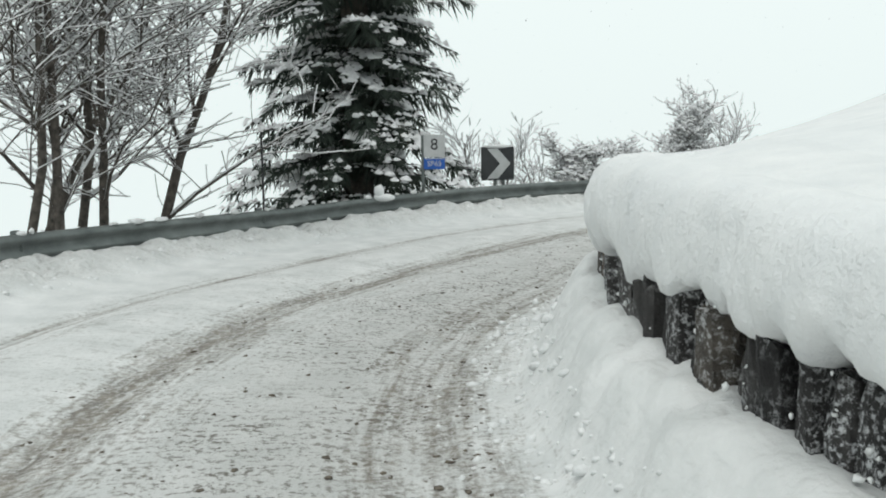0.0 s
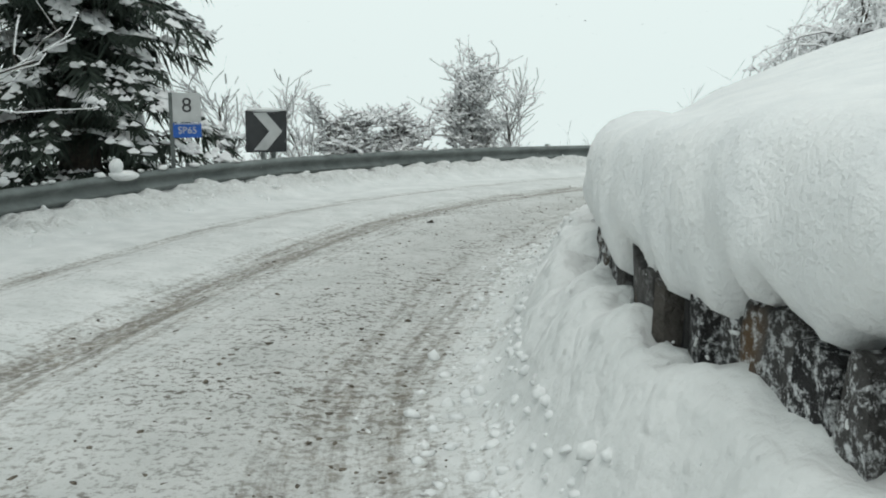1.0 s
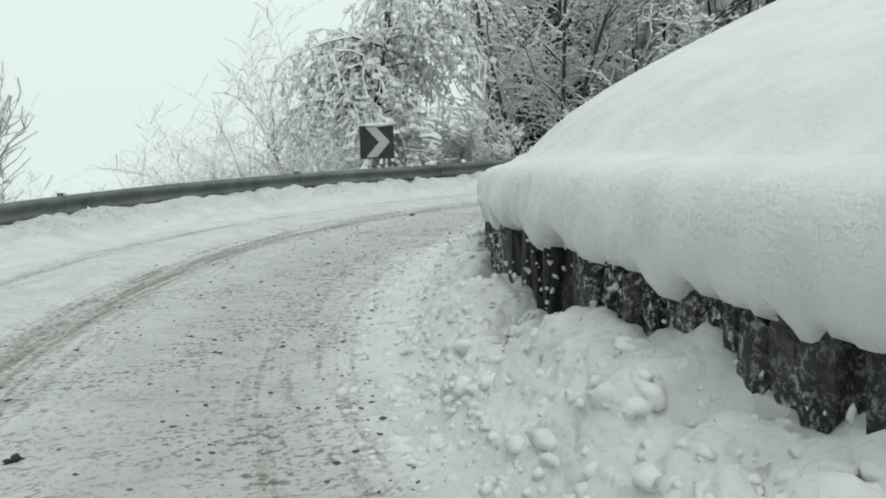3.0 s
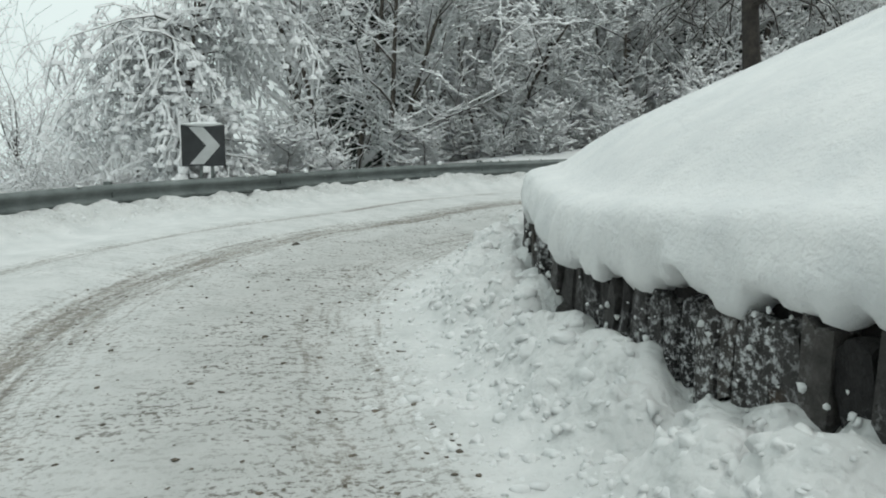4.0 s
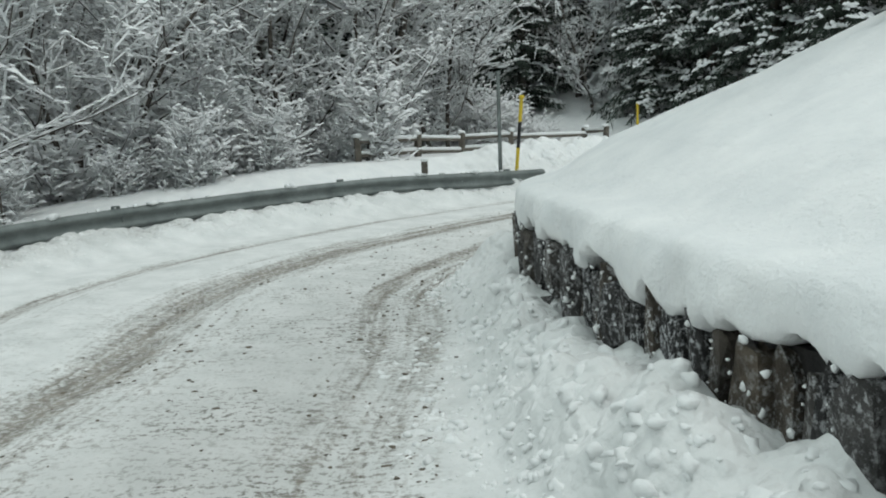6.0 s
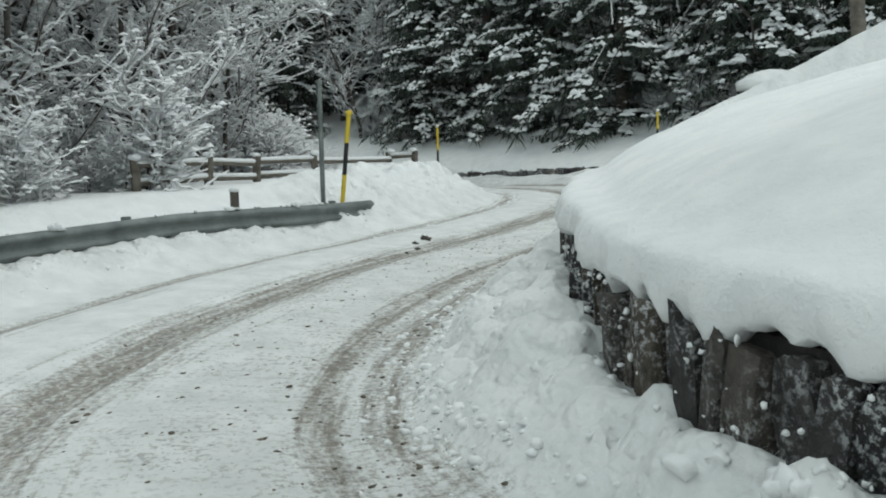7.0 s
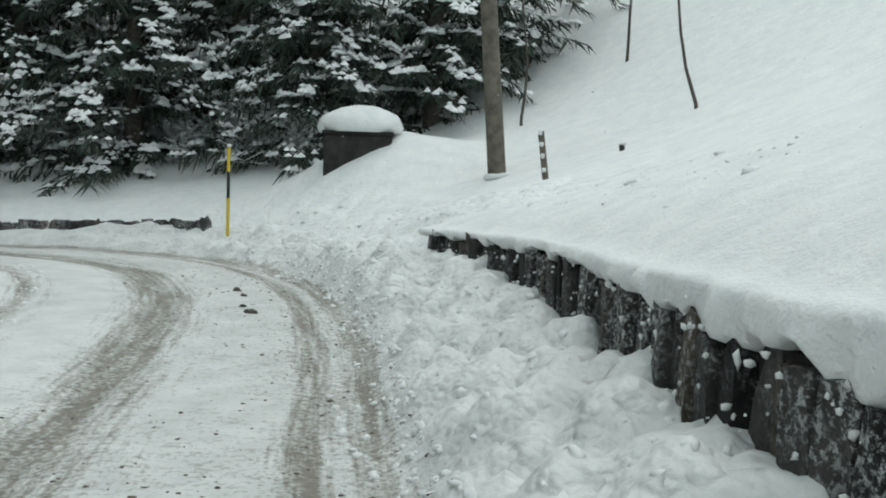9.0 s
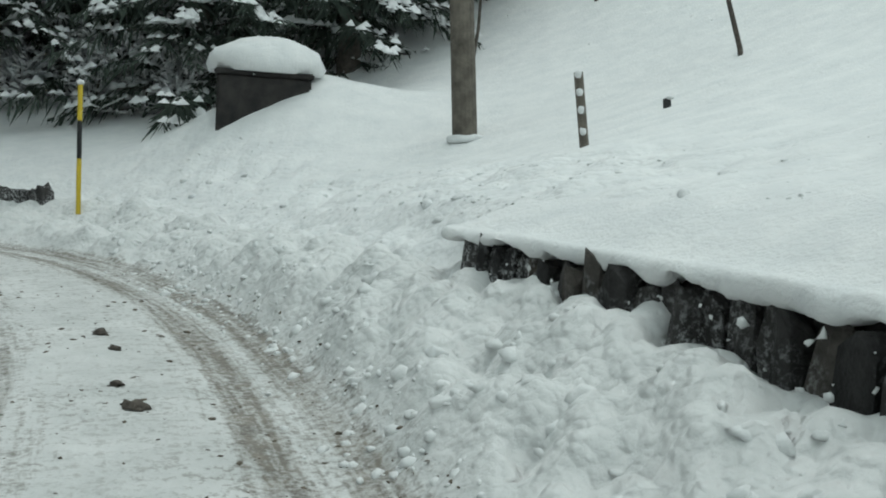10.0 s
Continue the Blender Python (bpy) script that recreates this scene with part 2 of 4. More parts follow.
# ---- plan: curves in metres ----
def spline(points, n=400):
    p = np.asarray(points, float)
    d = np.r_[0, np.cumsum(np.linalg.norm(np.diff(p, axis=0), axis=1))]
    s = np.linspace(0, d[-1], n)
    m = np.empty_like(p)
    m[1:-1] = (p[2:] - p[:-2]) / (d[2:] - d[:-2])[:, None]
    m[0], m[-1] = (p[1] - p[0]) / (d[1] - d[0]), (p[-1] - p[-2]) / (d[-1] - d[-2])
    j = np.clip(np.searchsorted(d, s, side="right") - 1, 0, len(p) - 2)
    h = (d[j + 1] - d[j])[:, None]
    u = (s - d[j])[:, None] / h
    return (2*u**3 - 3*u**2 + 1) * p[j] + (u**3 - 2*u**2 + u) * h * m[j] + (3*u**2 - 2*u**3) * p[j + 1] + (u**3 - u**2) * h * m[j + 1]


def tangents(c):
    t = np.gradient(c, axis=0)
    for _ in range(4):
        t[1:-1] = (t[2:] + t[:-2] + t[1:-1]) / 3
    return t / np.linalg.norm(t, axis=1)[:, None]


def beside(c, d):
    t = tangents(c)
    return c + np.c_[-t[:, 1], t[:, 0]] * np.reshape(d, (-1, 1))


def arc(c):
    return np.r_[0, np.cumsum(np.linalg.norm(np.diff(c, axis=0), axis=1))]


# left wheel rut of the right-hand lane, then the foot of the wall and of the slope beyond it
RUT = spline([(3.63, -22.09), (1.25, -11.77), (-1.48, -1.55), (-1.90, 0.40), (-2.15, 2.38), (-2.00, 4.36), (-1.43, 6.27), (-0.41, 7.98), (0.73, 9.61), (2.02, 11.14), (3.54, 12.41), (5.27, 13.41), (7.11, 14.16), (9.08, 14.42), (11.06, 14.19), (12.93, 13.50), (14.85, 12.97), (16.50, 11.87), (17.90, 10.44), (19.12, 8.87), (20.25, 7.0), (21.25, 5.2), (22.6, 3.2), (24.1, 1.65), (25.5, 0.8), (27.3, 0.4), (30.0, 0.1), (34.0, 0.4), (38.5, 1.6), (46.0, 5.4), (60.0, 15.0)], 700)
FOOT = spline([(4.70, -18.06), (3.06, -10.58), (1.13, -3.16), (0.85, -1.35), (0.68, 0.32), (0.53, 2.14), (0.56, 3.86), (1.14, 5.50), (2.20, 7.02), (3.27, 8.33), (4.62, 9.56), (6.00, 10.54), (7.73, 11.15), (9.42, 11.34), (11.11, 11.22), (12.94, 10.92), (14.39, 10.00), (15.82, 8.85), (16.89, 7.52), (17.63, 6.00), (18.37, 4.51), (19.21, 3.23), (20.20, 2.06), (21.32, 0.82), (22.46, -0.41), (23.81, -1.61), (25.32, -2.61), (27.05, -3.16), (29.00, -3.30), (31.50, -3.10), (34.95, -2.61), (39.94, -1.32), (48.05, 3.03), (62.00, 12.50)], 700)
RUT_S, FOOT_S = arc(RUT), arc(FOOT)


def station(curve, s, x, y):
    return s[np.argmin(np.hypot(curve[:, 0] - x, curve[:, 1] - y))]


WALL_0, WALL_1 = station(FOOT, FOOT_S, 1.4, -3), station(FOOT, FOOT_S, 20.25, 2.0)


def where(curve, s, x, y):
    """Signed distance to the left of a curve and the station along it."""
    t = tangents(curve)
    d, at = np.empty(len(x)), np.empty(len(x))
    for k in range(0, len(x), 20000):
        dx, dy = x[k:k + 20000, None] - curve[:, 0], y[k:k + 20000, None] - curve[:, 1]
        i = np.argmin(dx * dx + dy * dy, axis=1)
        r = np.arange(len(i))
        a, b = dx[r, i], dy[r, i]
        side = t[i, 0] * b - t[i, 1] * a
        d[k:k + 20000] = np.sign(side) * np.hypot(a, b)
        at[k:k + 20000] = s[i] + np.clip(t[i, 0] * a + t[i, 1] * b, -.12, .12)
    return d, at


def step(v, a, b):
    u = np.clip((v - a) / (b - a), 0, 1)
    return u * u * (3 - 2 * u)


def hashed(i, j, seed):
    v = np.sin(i * 127.1 + j * 311.7 + seed * 74.7) * 43758.5453
    return v - np.floor(v)


def value_noise(x, y, seed=0):
    i, j = np.floor(x), np.floor(y)
    u, v = x - i, y - j
    u, v = u * u * (3 - 2 * u), v * v * (3 - 2 * v)
    a, b, c, d = hashed(i, j, seed), hashed(i + 1, j, seed), hashed(i, j + 1, seed), hashed(i + 1, j + 1, seed)
    return (a * (1 - u) + b * u) * (1 - v) + (c * (1 - u) + d * u) * v


def fbm(x, y, scale, octaves=4, seed=0):
    out, amp, tot = 0, 1.0, 0
    for k in range(octaves):
        out = out + amp * value_noise(x * scale + 17 * k, y * scale - 9 * k, seed + k)
        tot += amp
        amp, scale = amp * 0.5, scale * 2.03
    return out / tot


def lumps(x, y, scale, seed=0):
    return np.tanh(np.abs(2 * fbm(x, y, scale, 3, seed) - 1) * 2.2)


def clods(x, y, cell, seed=0):
    """Height of rounded lumps lying side by side, about one to a cell; 0 to about 0.9 cells."""
    u, v = x / cell, y / cell
    i, j = np.floor(u), np.floor(v)
    out = np.zeros_like(u)
    for di in (-1, 0, 1):
        for dj in (-1, 0, 1):
            p, q = i + di, j + dj
            r = .45 + .5 * hashed(p, q, seed + 2)
            d = np.hypot(u - p - hashed(p, q, seed), v - q - hashed(p, q, seed + 1)) / r
            out = np.maximum(out, r * np.sqrt(np.clip(1 - d * d, 0, 1)) * (.55 + .45 * hashed(p, q, seed + 3)))
    return out * cell


def wall_top(s):
    u = (s - WALL_0) / (WALL_1 - WALL_0)
    return np.interp(u, [0, .15, .2, .25, .28, .31, .36, .42, .45, .475, .51, .575, .64, .75, .77, .81, .86, .93, 1], [.75, .72, .75, .70, .74, .77, .72, .68, .62, .58, .65, .63, .69, .71, .79, .82, .86, .87, .84])


def hill(dh, s, x, y):
    """Snow surface on the slope, dh metres in from the wall's face."""
    u = (s - WALL_0) / (WALL_1 - WALL_0)
    q = .8 * x + .6 * y
    g = np.interp(q, [3, 5.5, 7, 11, 13.5, 18], [.05, .22, .38, .62, .50, .46])
    g = g + step(u, .80, 1.0) * (np.interp(u, [.8, .95, 1.0], [.5, .36, .30]) - g)
    cap = np.interp(u, [0, .13, .19, .31, .38, .5, .65, .79, .85, .93, 1, 1.06], [.37, .34, .49, .37, .39, .31, .22, .24, .12, .10, .06, .0])
    low = np.where(u > 1, np.interp(u, [1, 1.04, 1.12], [.84, .80, .50]), wall_top(s))
    deep = np.interp(q, [11, 14], [6.5, 2.8])
    soft = np.where(u > .8, dh, deep * (1 - np.exp(-np.maximum(dh, 0) / deep)))
    z = low + cap * (1 - np.exp(-np.maximum(dh, 0) / .24)) + g * soft
    d = np.maximum(dh - 2.0, 0)
    return z + step(u, .86, 1.02) * np.minimum(.035 * d * d, .32 * d)


def rise(x, y):
    return .16 * step(8 - y, 0, 8) * step(x, 13, 18)


def right_rut(s):
    return np.interp(s, [0, station(RUT, RUT_S, .3, 8.9), station(RUT, RUT_S, 4.75, 13.1), station(RUT, RUT_S, 9, 14.4), station(RUT, RUT_S, 14.8, 13), station(RUT, RUT_S, 18, 10.4), RUT_S[-1]], [-1.65, -1.6, -1.75, -1.8, -1.62, -1.48, -1.38])


def berm_edge(s):
    return np.interp(s, [0, station(RUT, RUT_S, -2, 4.4), station(RUT, RUT_S, .7, 9.6), station(RUT, RUT_S, 5.3, 13.4), station(RUT, RUT_S, 11, 14.2), station(RUT, RUT_S, 14.85, 13), station(RUT, RUT_S, 20.2, 7.1), RUT_S[-1]], [-2.3, -2.2, -2.1, -2.4, -2.35, -1.95, -1.75, -1.85])


def rail_top(s):
    k = [station(RUT, RUT_S, *q) for q in ((-1.9, 1), (-1.4, 6.3), (.7, 9.6), (3.5, 12.4), (9.1, 14.4), (14.85, 12.97), (17.9, 10.4), (19.1, 8.9), (20.7, 6.2))]
    return np.interp(s, k, [.56, .44, .37, .44, .44, .40, .47, .50, .42])


def rail_gap(s):
    """Distance of the guardrail from the rut; it draws nearer towards its end."""
    return np.interp(s, [station(RUT, RUT_S, 14.85, 12.95), station(RUT, RUT_S, 17.9, 10.4), station(RUT, RUT_S, 20.2, 7.1)], [3.05, 2.65, 1.97])


def terrain(x, y):
    a, sr = where(RUT, RUT_S, x, y)
    f, sf = where(FOOT, FOOT_S, x, y)
    n1, n2, n3 = fbm(x, y, .35, 4, 3), fbm(x, y, 1.7, 4, 7), lumps(x, y, 3.4, 11)
    base = rise(x, y) - .4 * step(x, 26, 38)
    u = (sf - WALL_0) / (WALL_1 - WALL_0)
    # carriageway with shallow ruts
    z = base + .012 * (n2 - .5)
    z = z - .045 * np.exp(-(a / .24) ** 2) - .03 * np.exp(-((a - 1.3) / .16) ** 2)
    rr = right_rut(sr)
    z = z - .03 * np.exp(-((a - rr) / .30) ** 2) + .03 * np.exp(-((a - .75) / .35) ** 2)
    z = z + .012 * (lumps(x, y, 9, 5) - .3) * step(-a, -.4, .3) * step(a, -2.3, -1.7)
    # ploughed berm along the wall
    edge = berm_edge(sr)
    inner = step(-(a - edge - .05 * (n3 - .5)), -.12, .28)
    tall = np.interp(u, [0, .15, .2, .31, .36, .4, .43, .46, .5, .57, .64, .7, .74, .77, .81, .86, .93, .97, 1, 1.1], [.40, .41, .50, .48, .48, .30, .26, .32, .36, .36, .36, .40, .36, .43, .47, .48, .46, .53, .54, .34])
    rough = np.interp(u, [0, .12, .25, .4, 1], [.35, .3, .7, 1, 1])
    bz = base + tall * (.45 + .55 * step(-f, -.9, -.1)) + rough * (.8 * clods(x, y, .27, 21) + 1.0 * clods(x, y, .14, 23) - .15) + .07 * (n2 - .5) + .06 * (n1 - .5)
    z = np.where(f > -.4, z + inner * (bz - z), z)
    # verge in front of and behind the guardrail
    top = rail_top(sr)
    near = 3.05 - rail_gap(sr)
    lo = np.maximum(2.0 - near, 1.5)
    v = step((a - lo) / .75, 0, 1)
    vz = top - .33 + .5 * clods(x, y, .26, 31) + .6 * clods(x, y, .13, 35) + .07 * (n2 - .5)
    z = np.where(a > 1.4, z + v * (vz - z), z)
    # land beyond the guardrail: valley at first, then a field that climbs
    s0, s1 = station(RUT, RUT_S, 13.2, 13.45), station(RUT, RUT_S, 19.5, 8.3)
    down = np.maximum(np.maximum(1 - step(sr, s0, s1), step(a, 34, 60)), step(y - 5.5 - .6 * x, 0, 5))
    out = np.maximum(a - 4.0, 0)
    fall = -np.maximum(0, np.minimum(.16 * out + .012 * out * out, .42 * np.maximum(out, 4)))
    field = .12 + .52 * step(a, 1.8, 3.0) * step(x, 17.5, 21.5) * (1 - .5 * step(x, 26, 34)) + .13 * np.clip(x - 30, 0, 30) * step(x, 28, 48) * (1 - step(y, 7, 15)) + .25 * (n1 - .5)
    av = a + near
    z = np.where(av > 3.1, z + step(av, 3.1, 4.6) * ((down * (fall + .1) + (1 - down) * field) - z), z)
    pile = .50 * step(sr, station(RUT, RUT_S, 19.8, 7.7), station(RUT, RUT_S, 20.9, 5.8)) * (1 - step(x, 25, 29))
    z = z + pile * (.5 + .5 * n2 + .4 * n3) * np.exp(-((a - 2.6) / .75) ** 2)
    # slope on the inner side
    dh = -f
    hz = hill(dh, sf, x, y) + .10 * (n1 - .5) * step(dh, .3, 1.5) + .03 * (n2 - .5)
    hz = hz + (.45 * clods(x, y, .28, 41) - .03) * step(u, .93, 1.02) * (1 - step(dh, 1.2, 2.6)) * step(dh, .3, .8)
    hz = hz + 1.0 * np.exp(-((x - 24.3) / 1.8) ** 2 - ((y + 5.2) / 1.2) ** 2) * (f < 0)
    hz = hz + .27 * np.exp(-((x - 11.15) / .95) ** 2 - ((y - 9.15) / .95) ** 2)
    hz = np.minimum(hz, 45)
    walled = (u > 0) & (u < 1)
    face = np.where(walled, step(dh, .16, .34), step(dh, -.05, .5))
    low = z
    z = np.where(f < 0, low + face * (np.where(walled, hz - .10 * (1 - step(dh, .3, .6)), hz) - low), z)
    # stains
    late = step(sr, station(RUT, RUT_S, 9.3, 14.42), station(RUT, RUT_S, 16.6, 11))
    wander = .06 * (fbm(x, y, .5, 2, 41) - .5)
    dirt = (.95 + .15 * late) * np.exp(-(np.abs(a + wander) / (.26 + .05 * late)) ** 2.2) + (.62 + .2 * late) * np.exp(-(np.abs(a - 1.3 + wander) / .13) ** 3)
    dirt = dirt + .36 * np.exp(-((a + .38) / .28) ** 2) * (1 - .5 * late) + .25 * np.exp(-((a - 1.05) / .2) ** 2)
    twin = np.exp(-(np.abs(a - rr - .17 + wander) / .13) ** 3) + np.exp(-(np.abs(a - rr + .17 + wander) / .13) ** 3)
    dirt = dirt + (.30 + .50 * late) * twin + (.16 + .12 * late) * np.exp(-((a - rr) / .42) ** 2)
    early = 1 - step(sr, station(RUT, RUT_S, -1.3, 6.6), station(RUT, RUT_S, .9, 9.9))
    dirt = dirt + .34 * early * np.exp(-((a + 1.75) / .5) ** 2)
    dirt = dirt * (1 - .75 * inner * early - (1 - early) * inner) * (1 - v)
    grime = step(-a, -.5, .2) * (1 - inner) * np.exp(-((a - rr * .7) / 1.0) ** 2) + .3 * step(-a, -1.8, -1.2) * step(a, -.5, .5)
    grime = grime * step(a, -2.4, -1.7) * (.62 - .36 * late) + .22 * step(a, 2.2, 2.5) * (1 - step(a, 2.9, 3.2))
    clean = np.maximum((f < 0) * 1.0, step(av, 2.9, 3.4))
    heap = np.maximum(inner * (f > -.05) * rough, v * (av < 3.5)) + .6 * (f < 0) * step(u, .95, 1.02) * (1 - step(dh, 1.2, 2.6))
    return z, dirt * (f > 0), np.clip(grime, 0, 1) * (f > 0), clean, heap


def axis(lo, hi, fine, far):
    mid = np.arange(lo, hi, fine)
    grow = fine * 1.22 ** np.arange(1, 60)
    grow = np.cumsum(grow)
    grow = grow[grow < far]
    return np.r_[lo - grow[::-1], mid, mid[-1] + grow]


def mesh_object(name, verts, faces, material, parent=None, smooth=True):
    me = bpy.data.meshes.new(name)
    me.from_pydata([tuple(v) for v in verts], [], [tuple(f) for f in faces])
    me.materials.append(material)
    if smooth:
        me.polygons.foreach_set("use_smooth", [True] * len(me.polygons))
    me.update()
    ob = new(name, me)
    ob.parent = parent
    return ob


def grid_faces(nu, nv):
    i = np.arange(nu * nv).reshape(nu, nv)
    return np.stack([i[:-1, :-1], i[1:, :-1], i[1:, 1:], i[:-1, 1:]], -1).reshape(-1, 4)


gx, gy = axis(-5.0, 26, .052, 2500), axis(-3, 18.5, .052, 2500)
GX, GY = np.meshgrid(gx, gy, indexing="ij")
gz, gd, gg, gc, gh = terrain(GX.ravel(), GY.ravel())
ga, gs = where(RUT, RUT_S, GX.ravel(), GY.ravel())
me = bpy.data.meshes.new("ground")
co = np.stack([GX.ravel(), GY.ravel(), gz], -1).astype(np.float32)
quads = grid_faces(len(gx), len(gy)).astype(np.int32)
me.vertices.add(len(co))
me.vertices.foreach_set("co", co.ravel())
me.loops.add(quads.size)
me.loops.foreach_set("vertex_index", quads.ravel())
me.polygons.add(len(quads))
me.polygons.foreach_set("loop_start", np.arange(0, quads.size, 4, dtype=np.int32))
me.polygons.foreach_set("use_smooth", np.ones(len(quads), bool))
me.update(calc_edges=True)
for key, val in (("dirt", gd), ("grime", gg), ("clean", gc), ("heap", gh), ("across", ga), ("along", gs)):
    me.attributes.new(key, "FLOAT", "POINT").data.foreach_set("value", val.astype(np.float32))
me.materials.append(ROAD)
ground = tagged(new("ground", me), "snow-covered ground with a rutted hairpin road", "ground", kind="structure")


def ground_z(x, y):
    return float(terrain(np.array([float(x)]), np.array([float(y)]))[0][0])


# ---- mesh building ----
class Soup:
    """Vertices and faces gathered for one mesh."""

    def __init__(self):
        self.v, self.f, self.n = [], [], 0

    def add(self, verts, faces):
        verts = np.asarray(verts, float)
        self.v.append(verts)
        self.f.extend([tuple(int(k) + self.n for k in q) for q in faces])
        self.n += len(verts)

    def tube(self, a, b, ra, rb, sides=5):
        a, b = Vector(a), Vector(b)
        w = (b - a).normalized()
        u = w.cross(Vector((.3, .9, .2)) if abs(w.z) > .8 else Vector((0, 0, 1))).normalized()
        v = w.cross(u)
        ring = [u * math.cos(k * 2 * math.pi / sides) + v * math.sin(k * 2 * math.pi / sides) for k in range(sides)]
        n = self.n
        self.v.append([(a + q * ra)[:] for q in ring] + [(b + q * rb)[:] for q in ring])
        self.f.extend([(n + k, n + (k + 1) % sides, n + sides + (k + 1) % sides, n + sides + k) for k in range(sides)])
        self.n += 2 * sides

    def ribbon(self, a, b, side, ra, rb):
        n = self.n
        self.v.append([(a + side * ra)[:], (a - side * ra)[:], (b - side * rb)[:], (b + side * rb)[:]])
        self.f.append((n, n + 1, n + 2, n + 3))
        self.n += 4

    def raw(self, verts, faces):
        n = self.n
        self.v.append(verts)
        self.f.extend([tuple(k + n for k in q) for q in faces])
        self.n += len(verts)

    def object(self, name, material, parent=None, smooth=True):
        return mesh_object(name, np.concatenate(self.v) if self.v else np.zeros((0, 3)), self.f, material, parent, smooth)


def part(name, bm, material, parent, label=""):
    me = bpy.data.meshes.new(name)
    bm.to_mesh(me)
    bm.free()
    me.materials.append(material)
    ob = new(name, me)
    ob.parent = parent
    return tagged(ob, label)


def box_bm(sx, sy, sz, at=(0, 0, 0), bevel=0.0, turn=None):
    bm = bmesh.new()
    bmesh.ops.create_cube(bm, size=1)
    bmesh.ops.scale(bm, vec=(sx, sy, sz), verts=bm.verts)
    if bevel:
        bmesh.ops.bevel(bm, geom=list(bm.edges), offset=bevel, segments=2, affect="EDGES")
    if turn:
        bmesh.ops.rotate(bm, cent=(0, 0, 0), matrix=Euler([radians(k) for k in turn]).to_matrix(), verts=bm.verts)
    bmesh.ops.translate(bm, vec=at, verts=bm.verts)
    return bm


def rod_bm(r0, r1, z0, z1, sides=12, at=(0, 0)):
    bm = bmesh.new()
    bmesh.ops.create_cone(bm, cap_ends=True, segments=sides, radius1=r0, radius2=r1, depth=z1 - z0)
    bmesh.ops.translate(bm, vec=(at[0], at[1], (z0 + z1) / 2), verts=bm.verts)
    return bm


def blob_bm(sx, sy, sz, seed=0, amp=.15, sub=3, at=(0, 0, 0), flat=None):
    bm = bmesh.new()
    bmesh.ops.create_icosphere(bm, subdivisions=sub, radius=1)
    for v in bm.verts:
        k = 1 + amp * noise.noise(v.co * 1.7 + Vector((seed * 3.1, seed, 0))) + amp * .4 * noise.noise(v.co * 4.1 + Vector((seed, 0, 5)))
        v.co = Vector((v.co.x * sx * k, v.co.y * sy * k, v.co.z * sz * k))
        if flat is not None and v.co.z < flat:
            v.co.z = flat
        v.co += Vector(at)
    for f in bm.faces:
        f.smooth = True
    return bm


def thing(name, at, label, category, group="", turn=0.0):
    ob = new(name)
    ob.matrix_world = pose(*at, 0, 0, turn)
    ob.empty_display_size = .2
    return tagged(ob, label, category, group)


def ico(sub):
    bm = bmesh.new()
    bmesh.ops.create_icosphere(bm, subdivisions=sub, radius=1)
    v, f = np.array([v.co[:] for v in bm.verts]), np.array([[v.index for v in f.verts] for f in bm.faces])
    bm.free()
    return v, f


ICO_LOW, ICO_HIGH = ico(1), ico(2)


def scatter_lumps(name, centres, sizes, material, seed, label, squash=.75, rough=.35, fine=False):
    rng = np.random.default_rng(seed)
    n = len(centres)
    ICO_V, ICO_F = ICO_HIGH if fine else ICO_LOW
    way = rng.normal(0, 1, (n, 3, 3))
    wave = np.sin(np.einsum('vj,njk->nvk', ICO_V, way) * 1.7 + rng.uniform(0, 6.3, (n, 1, 3))).sum(2, keepdims=True)
    k = 1 + .22 * wave + rough * (rng.random((n, len(ICO_V), 1)) - .5) * 2
    ax = sizes[:, None, None] * (0.7 + .6 * rng.random((n, 1, 3))) * (1, 1, squash)
    v = ICO_V[None] * k * ax + centres[:, None, :]
    f = ICO_F[None] + (np.arange(n) * len(ICO_V))[:, None, None]
    ob = mesh_object(name, v.reshape(-1, 3), f.reshape(-1, 3), material, smooth=True)
    return tagged(ob, label, "snow", kind="stuff")


# ---- stone wall along the inner side of the bend ----
wall_root = tagged(new("wall_inner"), "low dry-laid wall of upright grey stones under deep snow", "wall", kind="structure")
inside = (FOOT_S >= WALL_0) & (FOOT_S <= WALL_1)
WC, WS = FOOT[inside], FOOT_S[inside]
back = Soup()
n = len(WC)
prof = [(-.07, -.1), (-.06, 1.0), (-.30, 1.0), (-.30, -.1)]
rows = []
for o, h in prof:
    c = beside(WC, o)
    zb = rise(c[:, 0], c[:, 1]) - .15
    rows.append(np.c_[c, np.where(h > .5, wall_top(WS) - .03, zb)])
back.add(np.concatenate(rows), [(k * n + i, k * n + i + 1, (k + 1) * n + i + 1, (k + 1) * n + i) for k in range(3) for i in range(n - 1)])
core = back.object("core", DARK_STONE, wall_root, smooth=False)

